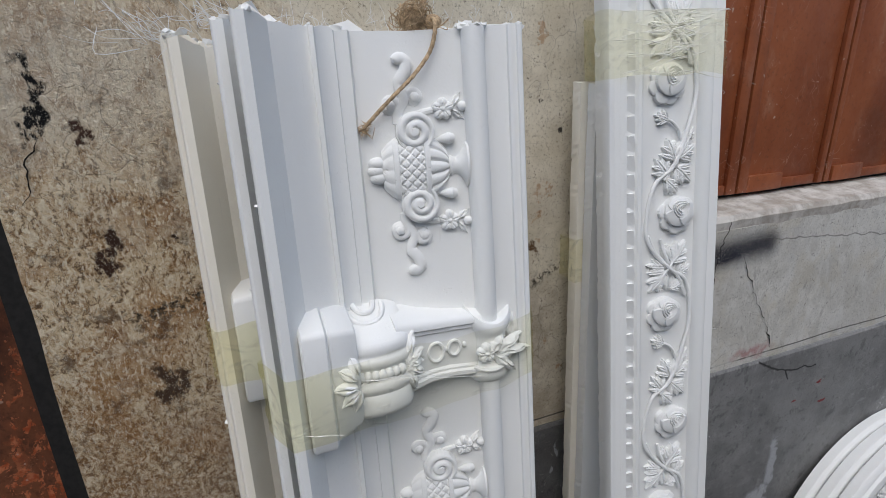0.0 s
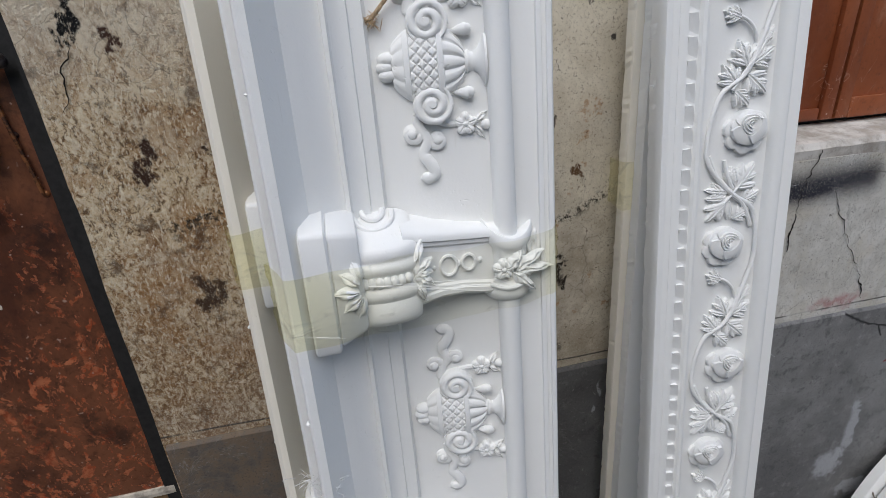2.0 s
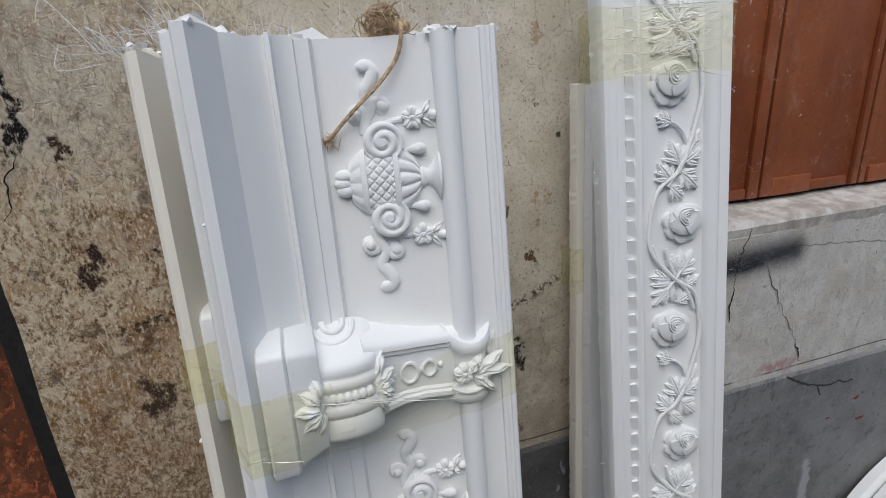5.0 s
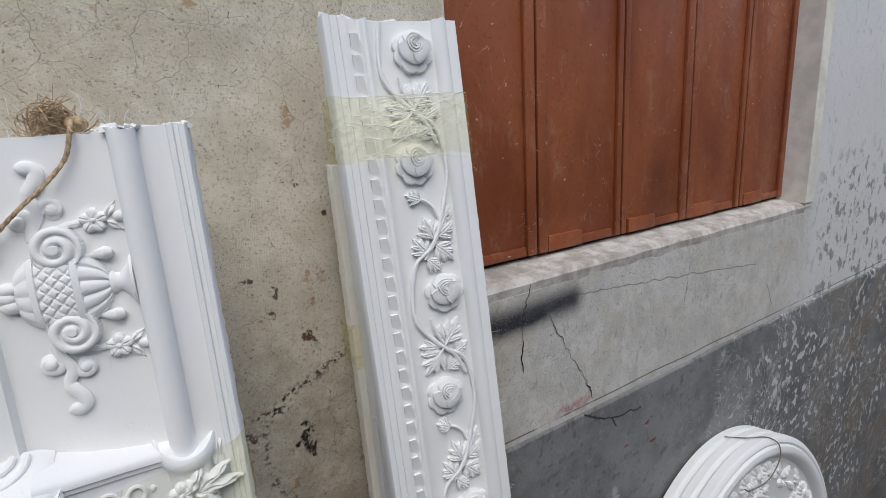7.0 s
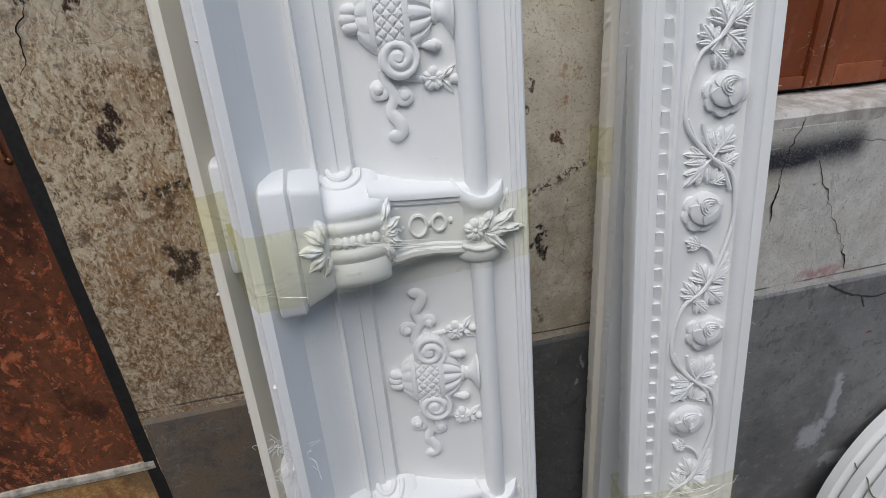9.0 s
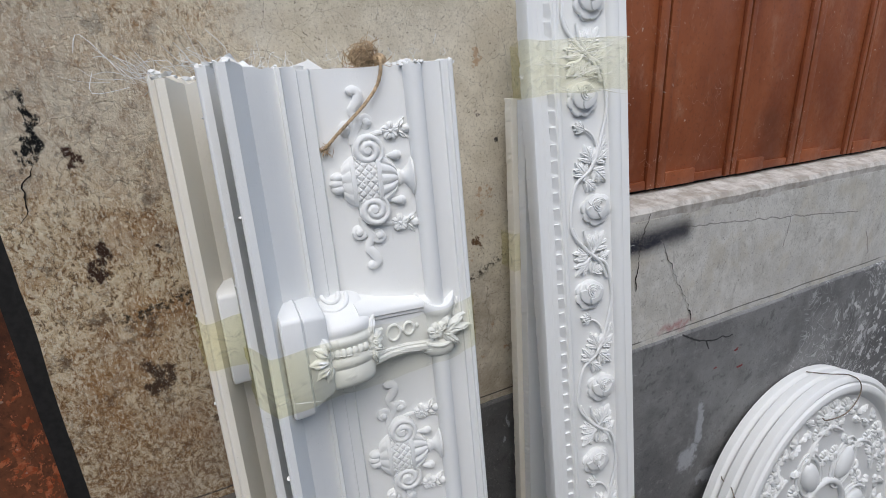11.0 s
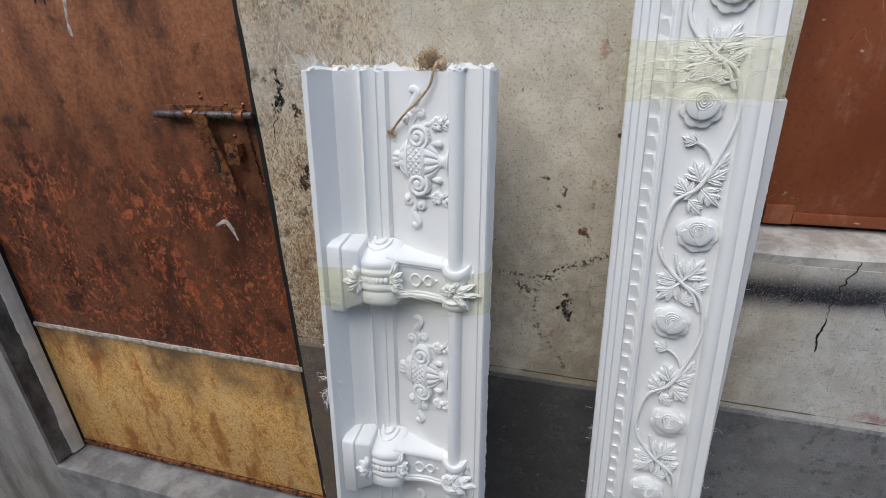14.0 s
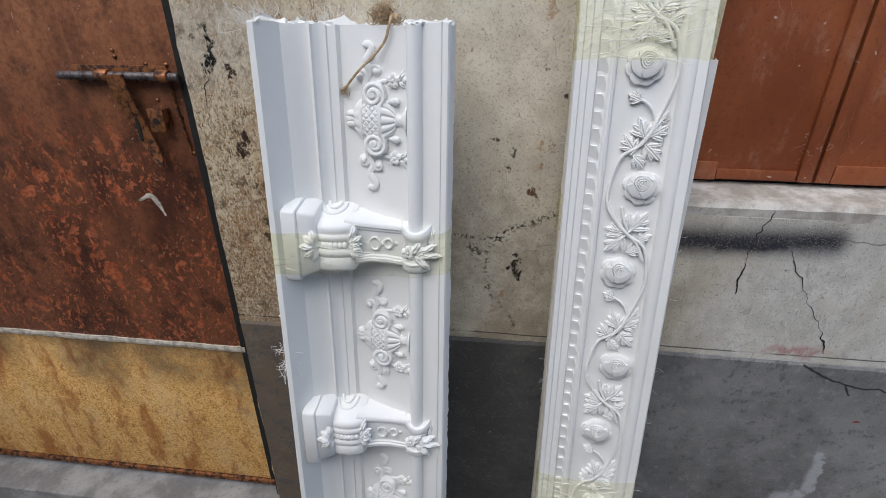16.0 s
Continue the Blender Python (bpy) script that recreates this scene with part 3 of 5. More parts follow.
def flower(bm, cx, cz, r, y=0.0, petals=5, turn=0.3):
    def height(x, z):
        dx, dz = (x - cx) / r, (z - cz) / r
        q, a = math.hypot(dx, dz), math.atan2(dz, dx)
        h = 0.0
        for k in range(petals):
            t = turn + 2 * math.pi * k / petals
            px, pz = dx - 0.56 * math.cos(t), dz - 0.56 * math.sin(t)
            d = math.hypot(px, pz) / 0.42
            if d < 1:
                along = dx * math.cos(t) + dz * math.sin(t)
                side = -dx * math.sin(t) + dz * math.cos(t)
                h = max(h, (0.0016 + 0.0030 * math.sqrt(1 - d * d) - (0.0010 if abs(side) < 0.05 and along > 0.3 else 0.0)) * r / 0.010)
        if q < 0.2:
            h = max(h, (0.0036 + 0.0016 * math.sqrt(1 - (q / 0.2) ** 2)) * r / 0.010)
        return h

    return carved(height, cx - 1.05 * r, cx + 1.05 * r, cz - 1.05 * r, cz + 1.05 * r, r / 16, bm, y)


def placed(p0, yaw, dx, dy):
    """The frame of a leaning board: x along its width, -y out of its face, z up along it."""
    d = Vector((dx, dy, 1)).normalized()
    u = Vector((math.cos(radians(yaw)), math.sin(radians(yaw)), 0))
    u = (u - d * u.dot(d)).normalized()
    b = d.cross(u)
    m = Matrix((u, b, d)).transposed().to_4x4()
    m.translation = p0
    return m


def moulding(profile, z0, z1, thick, seed=0, ragged=0.004, rows=60):
    """A cast length of moulding: its face follows profile (across, out), its back is hollow and rough, its ends are broken."""
    rnd = random.Random(seed)
    bm = bmesh.new()
    front = []
    for (a, b), (c, d) in zip(profile, profile[1:]):
        n = max(1, int(abs(c - a) / 0.012))
        front += [(a + (c - a) * k / n, b + (d - b) * k / n) for k in range(n)]
    front.append(profile[-1])
    back = [(u, w - thick) for u, w in front]
    loop = [(u, -w) for u, w in front] + [(u, -w) for u, w in reversed(back)]
    m, loops = len(front), []
    shift = [rnd.uniform(-1, 1) for _ in loop]
    for r in range(rows + 1):
        f = r / rows
        z = z0 + (z1 - z0) * f
        row = []
        for i, (u, y) in enumerate(loop):
            jag = ragged * (noise.noise((u * 60, y * 40, seed)) * 1.6 + 0.5 * shift[i]) * (0.42 if i < m else 2.0) if r == rows else 0
            rough = 0.0
            if i in (0, m - 1, m, 2 * m - 1):
                rough = 0.0009 * noise.noise((z * 45, i * 3.1, seed)) + 0.0013 * noise.noise((z * 170, i * 1.7, seed + 4)) - 0.004 * max(0.0, noise.noise((z * 60, i * 2.3, seed + 8)) - 0.45)
            row.append((u + rough, y, z + jag))
        loops.append(row)
    rings(bm, loops)
    return bm


def wrapped(profile, thick, z0, z1, off=0.003, seed=0, slope=0.0):
    """Film drawn tight round a moulding: the hull of its section, wrinkled."""
    pts = [(u, -w) for u, w in profile] + [(u, -w + thick) for u, w in profile]
    pts = sorted(set(pts))

    def half(seq):
        out = []
        for p in seq:
            while len(out) > 1 and (out[-1][0] - out[-2][0]) * (p[1] - out[-2][1]) - (out[-1][1] - out[-2][1]) * (p[0] - out[-2][0]) <= 0:
                out.pop()
            out.append(p)
        return out[:-1]

    hull = half(pts) + half(pts[::-1])
    cx, cy = sum(p[0] for p in hull) / len(hull), sum(p[1] for p in hull) / len(hull)
    fine = []
    for a, b in zip(hull, hull[1:] + hull[:1]):
        n = max(1, int(math.dist(a, b) / 0.006))
        fine += [(a[0] + (b[0] - a[0]) * k / n, a[1] + (b[1] - a[1]) * k / n) for k in range(n)]
    bm, loops, rows = bmesh.new(), [], 18
    for r in range(rows + 1):
        f = r / rows
        row = []
        for u, y in fine:
            out = Vector((u - cx, y - cy)).normalized()
            wr = off + 0.0016 * (noise.noise((u * 70, y * 70 + seed, f * 5)) + noise.noise((u * 30 + f * 8, seed, f * 9)))
            edge = 0.006 * noise.noise((u * 25, y * 25, seed + (5 if f > 0.5 else 0))) * (abs(f - 0.5) * 2) ** 3
            row.append((u + out.x * wr, y + out.y * wr, z0 + (z1 - z0) * f + edge + slope * u))
        loops.append(row)
    return rings(bm, loops, True, False)


def no_shadow(ob):
    ob.visible_shadow = False
    return ob


# ---- the large structure ----
WALL_Y, BACK_Y = 0.592, 0.86
DOOR_L, DOOR_R, DOOR_Y, DOOR_BOTTOM = -1.09, -0.212, 0.622, 0.535
WIN_L, WIN_R, WIN_Y, WIN_BOTTOM, WIN_TOP = 0.615, 1.80, 0.662, 1.405, 2.35
DADO_TOP, TOP = 1.085, 3.4

wall = thing("wall_north", Matrix(), "weathered beige plaster alley wall with stains and cracks", "wall", kind="structure")
for name, x0, z0, x1, z1 in (("wall_panel", DOOR_R, 0, WIN_L, TOP), ("wall_panel", WIN_L, 0, WIN_R, WIN_BOTTOM - 0.035),
                             ("wall_panel", WIN_R, 0, 6.5, TOP), ("wall_panel", WIN_L, WIN_TOP, WIN_R, TOP), ("wall_panel", DOOR_L, 2.55, DOOR_R, TOP)):
    bm = bmesh.new()
    nx, nz = max(2, int((x1 - x0) / 0.03)), max(2, int((z1 - z0) / 0.03))
    front = []
    for j in range(nz + 1):
        row = []
        for i in range(nx + 1):
            x, z = x0 + (x1 - x0) * i / nx, z0 + (z1 - z0) * j / nz
            y = WALL_Y + 0.0022 * noise.noise((x * 6, z * 6, 3)) + 0.0010 * noise.noise((x * 20, z * 20, 9))
            xx = x
            if i == 0 and x0 == DOOR_R:
                xx += 0.004 * noise.noise((z * 9, 1, 2)) + 0.003 * noise.noise((z * 34, 1, 2))
            row.append(bm.verts.new((xx, y, z)))
        front.append(row)
    for j in range(nz):
        for i in range(nx):
            bm.faces.new((front[j][i], front[j][i + 1], front[j + 1][i + 1], front[j + 1][i]))
    rim = [front[0][i] for i in range(nx + 1)] + [front[j][nx] for j in range(1, nz + 1)] + [front[nz][i] for i in range(nx - 1, -1, -1)] + [front[j][0] for j in range(nz - 1, 0, -1)]
    far = [bm.verts.new((v.co.x, BACK_Y, v.co.z)) for v in rim]
    for i in range(len(rim)):
        j = (i + 1) % len(rim)
        bm.faces.new((rim[j], rim[i], far[i], far[j]))
    part(name, bm, PLASTER, wall, smooth=False)

dado = thing("dado", Matrix(), "dark grey cement dado, scuffed and flaking", "dado", kind="structure")
for x0, x1 in ((DOOR_R + 0.004, 0.9), (0.9, 6.5)):
    bm = bmesh.new()
    n = int((x1 - x0) / 0.02)
    loops = []
    for i in range(n + 1):
        x = x0 + (x1 - x0) * i / n
        t = DADO_TOP + 0.0016 * noise.noise((x * 14, 2, 7)) + 0.003 * noise.noise((x * 2.2, 5, 1))
        y = WALL_Y - 0.006 + 0.001 * noise.noise((x * 9, 3, 3))
        loops.append([(x, WALL_Y + 0.01, 0), (x, y, 0), (x, y, t - 0.005), (x, y + 0.003, t), (x, WALL_Y + 0.01, t + 0.001)])
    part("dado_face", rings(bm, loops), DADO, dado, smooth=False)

part_l = thing("wall_west", Matrix(), "grey cement pillar with dark vertical streaks beside the door", "wall", kind="structure")
part("pillar", boxed(-2.6, 0.532, 0, DOOR_L - 0.02, BACK_Y, TOP, bevel=0.006), PILLAR, part_l)
part("jamb_face", boxed(DOOR_L - 0.0195, 0.534, DOOR_BOTTOM, DOOR_L - 0.006, DOOR_Y - 0.004, 2.55), DARK_JAMB, part_l, "dark grey cement door reveal", False)
bm, loops = bmesh.new(), []
for i in range(140):
    z = DOOR_BOTTOM - 0.004 + 2.02 * i / 139
    y = 0.578 + 0.006 * noise.noise((z * 9, 2, 1)) + 0.003 * noise.noise((z * 40, 5, 1))
    loops.append([(DOOR_L - 0.008, y, z), (DOOR_L + 0.001, y + 0.003, z), (DOOR_L + 0.004, 0.600, z), (DOOR_L + 0.003, 0.613, z), (DOOR_L - 0.008, 0.614, z)])
part("jamb_face", rings(bm, loops), JAMB, part_l, "flaking cream frame strip", False)
# solid black bar in place of the shaded gap
part("jamb_gap", boxed(DOOR_L - 0.008, 0.6145, DOOR_BOTTOM - 0.004, DOOR_L + 0.0025, DOOR_Y + 0.02, 2.55), BLACK, part_l, "black bar giving the shade of the gap beside the door", False)
# the reveal lies in shade; its darkness is put into the colour
reveal = tagged(part("trim", boxed(DOOR_R - 0.006, WALL_Y + 0.003, 0.53, DOOR_R + 0.0005, DOOR_Y + 0.03, 2.55), BLACK), "reveal of the door opening, coloured black for its shade", "reveal", kind="structure")

floor = tagged(part("ground", boxed(-30, -30, -0.2, 30, 30, 0.0), GROUND, smooth=False), "dusty grey concrete alley ground", "ground", kind="structure")
# added wall out of view; its height and distance limit the skylight
south = tagged(part("unseen_south_wall", boxed(-12, -2.5, 0, 12, -2.2, 3.3), UNSEEN_WALL, smooth=False), "unseen wall added across the alley to block low light", "wall", kind="structure")
step = tagged(part("door_step", boxed(DOOR_L - 0.02, 0.53, 0.0, DOOR_R + 0.03, BACK_Y, DOOR_BOTTOM - 0.012, bevel=0.006), STEP), "grey cement door step", "step", kind="structure")
step2 = tagged(part("lower_step", boxed(-1.36, 0.30, 0.0, -0.6, 0.5295, 0.235, bevel=0.008), STEP), "dusty concrete lower step", "step", kind="structure")

# ---- door ----
door = thing("door_1", Matrix(), "closed sheet-metal door, chipped red-brown paint over rusted kick plate", "door", kind="structure")
KICK_TOP = 0.988
part("door_sheet", boxed(DOOR_L + 0.003, DOOR_Y, KICK_TOP, DOOR_R - 0.006, DOOR_Y + 0.03, 2.5, bevel=0.002), DOOR_PAINT, door)
part("kick_plate", boxed(DOOR_L + 0.003, DOOR_Y - 0.002, DOOR_BOTTOM + 0.02, DOOR_R - 0.007, DOOR_Y + 0.03, KICK_TOP - 0.012, bevel=0.002), KICK, door, "orange rusted kick plate with soot")
bm, loops = bmesh.new(), []
for i in range(90):
    x = DOOR_L + 0.003 + (DOOR_R - DOOR_L - 0.010) * i / 89
    h = 0.0065 + 0.0025 * noise.noise((x * 22, 1, 4))
    c = KICK_TOP - 0.006 + 0.002 * noise.noise((x * 12, 6, 4))
    loops.append([(x, DOOR_Y + 0.005, c - h), (x, DOOR_Y - 0.0035, c - h), (x, DOOR_Y - 0.0045, c), (x, DOOR_Y - 0.003, c + h), (x, DOOR_Y + 0.005, c + h)])
part("seam", rings(bm, loops), SEAM, door, "cream filler seam, flaking", False)
part("bottom_rail", boxed(DOOR_L + 0.003, DOOR_Y - 0.008, DOOR_BOTTOM + 0.002, DOOR_R - 0.007, DOOR_Y + 0.02, DOOR_BOTTOM + 0.017, bevel=0.003), HASP, door)
# black strip on the door widens the painted shade of the reveal
part("reveal_shade", boxed(DOOR_R - 0.0305, DOOR_Y - 0.0028, DOOR_BOTTOM + 0.02, DOOR_R - 0.0065, DOOR_Y + 0.01, 2.5), BLACK, door, "black strip painting the shade of the door reveal", False)
# scar where the paint is scratched to the primer
bm = bmesh.new()
tube(bm, curve([(-0.388, DOOR_Y - 0.0004, 1.334), (-0.362, DOOR_Y - 0.0004, 1.346), (-0.349, DOOR_Y - 0.0004, 1.330), (-0.339, DOOR_Y - 0.0004, 1.304)], 5),
     [0.0015, 0.003, 0.0035, 0.003, 0.0055, 0.006, 0.0055, 0.006, 0.006, 0.005, 0.0055, 0.004, 0.0035, 0.002, 0.003, 0.001], 8, 0.12)
part("paint_scar", bm, SEAM, door, "pale scratched patch")

for x, z, w, h, turn in ((-0.690, 1.79, 0.004, 0.030, 0.15), (-0.668, 1.785, 0.004, 0.026, -0.1), (-0.679, 1.788, 0.020, 0.004, 0.1)):
    part("painted_bar", boxed(-w / 2, 0, -h / 2, w / 2, 0.002, h / 2), BLACK, door, "faded dark paint mark", False, Matrix.Translation((x, DOOR_Y - 0.0006, z)) @ Matrix.Rotation(turn, 4, "Y"))
part("paint_scar", tube(bmesh.new(), curve([(-0.618, DOOR_Y - 0.0003, 1.835), (-0.616, DOOR_Y - 0.0003, 1.79), (-0.626, DOOR_Y - 0.0003, 1.74), (-0.625, DOOR_Y - 0.0003, 1.715)], 5), [0.001, 0.002, 0.003, 0.002, 0.004, 0.003, 0.005, 0.004, 0.003, 0.004, 0.002, 0.004, 0.005, 0.004, 0.003, 0.001], 8, 0.08), SEAM, door, "pale scratched streak")
bolt = thing("door_bolt", pose(0, 0, 0), "worn steel slide bolt with rusty hasp, shut on the door", "door bolt")
BY, BZ = DOOR_Y - 0.016, 1.572
part("back_plate", boxed(-0.435, DOOR_Y - 0.004, BZ - 0.012, -0.262, DOOR_Y - 0.0005, BZ + 0.016, bevel=0.001), HASP, bolt)
bm = bmesh.new()
tube(bm, [(-0.460, BY, BZ), (-0.457, BY, BZ), (-0.452, BY, BZ), (-0.238, BY, BZ), (-0.234, BY, BZ), (-0.232, BY, BZ)], [0.004, 0.0068, 0.0075, 0.0075, 0.0068, 0.004], 14)
part("rod", bm, STEEL, bolt, "worn steel rod")
for cx in (-0.372, -0.262):
    loops = []
    for x in (cx - 0.011, cx - 0.0095, cx + 0.0095, cx + 0.011):
        r = 0.0115 if abs(x - cx) < 0.01 else 0.0105
        loops.append([(x, BY + r * math.cos(a), BZ + r * math.sin(a)) for a in [2 * math.pi * k / 18 for k in range(18)]])
    part("collar", rings(bmesh.new(), loops), HASP, bolt)
loops = []
for px, pz, w, y in ((-0.344, BZ + 0.004, 0.021, BY - 0.009), (-0.343, BZ - 0.020, 0.021, BY - 0.0085), (-0.338, BZ - 0.052, 0.0205, BY - 0.004), (-0.330, BZ - 0.085, 0.020, BY + 0.001),
                     (-0.318, BZ - 0.118, 0.018, BY + 0.0), (-0.308, BZ - 0.143, 0.013, BY - 0.003), (-0.303, BZ - 0.158, 0.004, BY - 0.006)):
    loops.append([(px - w * 0.75, y, pz), (px - w * 0.75, y - 0.003, pz), (px + w * 0.75, y - 0.003, pz), (px + w * 0.75, y, pz)])
hasp = part("hasp", rings(bmesh.new(), loops), HASP, bolt, "curved orange-rusted hasp tongue", False)
# black block paints the darkness of the slot
part("hasp_slot", boxed(-0.3335, BY - 0.0042, BZ - 0.112, -0.3275, BY + 0.0, BZ - 0.068), BLACK, hasp, smooth=False, m=Matrix.Translation((0, 0, 0)))
staple = part("staple_plate", boxed(-0.304, DOOR_Y - 0.024, BZ - 0.094, -0.278, DOOR_Y - 0.020, BZ - 0.052, bevel=0.0018), HASP, bolt, "staple plate with eye hole")
part("staple_arm", boxed(-0.279, DOOR_Y - 0.024, BZ - 0.092, -0.275, DOOR_Y - 0.001, BZ - 0.054, bevel=0.001), HASP, bolt)
# flat black disc paints the darkness of the eye hole
bm = bmesh.new()
bmesh.ops.create_cone(bm, segments=16, radius1=0.0055, radius2=0.0055, depth=0.0012, cap_ends=True, matrix=Matrix.Translation((-0.291, DOOR_Y - 0.0245, BZ - 0.074)) @ Matrix.Rotation(math.pi / 2, 4, "X"))
part("eye_hole", bm, BLACK, staple)
part("hinge_pin", tube(bmesh.new(), [(-0.262, DOOR_Y - 0.004, BZ - 0.010), (-0.258, DOOR_Y - 0.004, BZ - 0.06), (-0.250, DOOR_Y - 0.004, BZ - 0.135)], 0.0022, 8), HASP, bolt)
for px, pz in ((-0.356, BZ + 0.040), (-0.354, BZ + 0.030), (-0.249, BZ - 0.137), (-0.257, BZ - 0.072), (-0.294, BZ - 0.042), (-0.262, BZ + 0.018), (-0.300, BZ + 0.018)):
    part("weld_bead", lump(bmesh.new(), (px, DOOR_Y - 0.0005, pz), (0.0045, 0.003, 0.0036), 0.3, 9, 6), HASP, bolt)

# ---- window ----
window = thing("window_1", Matrix(), "window closed by brown painted sheet-metal shutters", "window", kind="structure")
bm, loops = bmesh.new(), []
for i in range(61):
    x = WIN_L - 0.01 + (WIN_R - WIN_L + 0.05) * i / 60
    e = 0.002 * noise.noise((x * 17, 3, 1)) + 0.0012 * noise.noise((x * 60, 3, 1))
    loops.append([(x, WIN_Y + 0.03, WIN_BOTTOM - 0.045), (x, WALL_Y + 0.0015, WIN_BOTTOM - 0.045), (x, WALL_Y - 0.0012 + e * 0.6, WIN_BOTTOM - 0.020 + e), (x, WALL_Y + 0.005 + e, WIN_BOTTOM - 0.011 + e * 0.6), (x, WIN_Y + 0.03, WIN_BOTTOM + 0.004)])
part("window_sill", rings(bm, loops), SILL, window, "chipped cement sill", False)
part("window_jamb", boxed(WIN_R - 0.006, WALL_Y - 0.0035, WIN_BOTTOM - 0.008, WIN_R + 0.042, WIN_Y + 0.005, WIN_TOP), JAMB, window, "cream painted jamb", False)
part("window_jamb", boxed(WIN_L - 0.004, WALL_Y + 0.004, WIN_BOTTOM - 0.01, WIN_L + 0.0015, WIN_Y + 0.03, WIN_TOP), SHUTTER, window, smooth=False)
# black sheet behind the shutters paints the dark of their seams
part("dark_backing", boxed(WIN_L, WIN_Y + 0.006, WIN_BOTTOM - 0.002, WIN_R, WIN_Y + 0.022, WIN_TOP), BLACK, window, smooth=False)
edges = [WIN_L + 0.002, 0.842, 1.082, 1.322, 1.561, WIN_R]
for i, (x0, x1) in enumerate(zip(edges, edges[1:])):
    shutter = part("shutter", boxed(x0 + 0.0022, WIN_Y - 0.002, WIN_BOTTOM + 0.006, x1 - 0.0022, WIN_Y + 0.004, WIN_TOP - 0.004, bevel=0.001), SHUTTER, window)
    for s0, s1 in ((x0 + 0.003, x0 + (0.026 if i % 2 else 0.017)), (x1 - (0.017 if i % 2 else 0.026), x1 - 0.003)):
        part("stile", boxed(s0, WIN_Y - 0.0105, WIN_BOTTOM + 0.008, s1, WIN_Y - 0.0022, WIN_TOP - 0.005, bevel=0.0015), SHUTTER, shutter)
    mid = x0 + (x1 - x0) * (0.5 if i else 0.3)
    part("bottom_rail", boxed(x0 + 0.028, WIN_Y - 0.0095, WIN_BOTTOM + 0.007, mid, WIN_Y - 0.0022, WIN_BOTTOM + 0.038, bevel=0.0015), SHUTTER, shutter)
    part("bottom_rail", boxed(mid + 0.001, WIN_Y - 0.0085, WIN_BOTTOM + 0.009, x1 - 0.028, WIN_Y - 0.0022, WIN_BOTTOM + 0.026, bevel=0.0015), SHUTTER, shutter)


# ---- the vase mouldings ----
FACE_F = [(-0.1225, 0.070), (-0.1217, 0.0815), (-0.1200, 0.0842), (-0.1180, 0.0850), (-0.1122, 0.0835), (-0.1100, 0.074), (-0.1070, 0.060), (-0.1048, 0.0500), (-0.1036, 0.0450), (-0.0990, 0.0420), (-0.0940, 0.0375), (-0.0890, 0.0322), (-0.083, 0.0272),
          (-0.0778, 0.0246), (-0.0766, 0.0268), (-0.0732, 0.0268), (-0.0722, 0.0220), (-0.0680, 0.0165), (-0.0620, 0.0132), (-0.0590, 0.0128), (-0.0582, 0.0102), (-0.0525, 0.0088), (-0.0476, 0.0080), (-0.0458, 0.0), (0.0, -0.0005), (0.0470, 0.0)] + [
          (0.0570 - 0.0098 * math.cos(math.pi * k / 16), 0.0040 + 0.0106 * math.sin(math.pi * k / 16)) for k in range(17)] + [
          (0.0668, 0.0012), (0.0682, 0.0008), (0.0872, 0.0012), (0.0880, 0.0040), (0.0918, 0.0043), (0.0926, 0.0018), (0.0958, 0.0016), (0.0966, 0.0036), (0.1002, 0.0034), (0.1018, 0.0005), (0.1020, -0.0065)]
THICK_F = 0.014
AT_F = placed((0.150, 0.419, 1.462), -11.5, 0.0, 0.108)
AT_C = AT_F.inverted() @ placed((0.150, 0.428, 1.462), 0, 0.0, 0.106)
TOP_F, BOTTOM_F = 0.203, -1.462


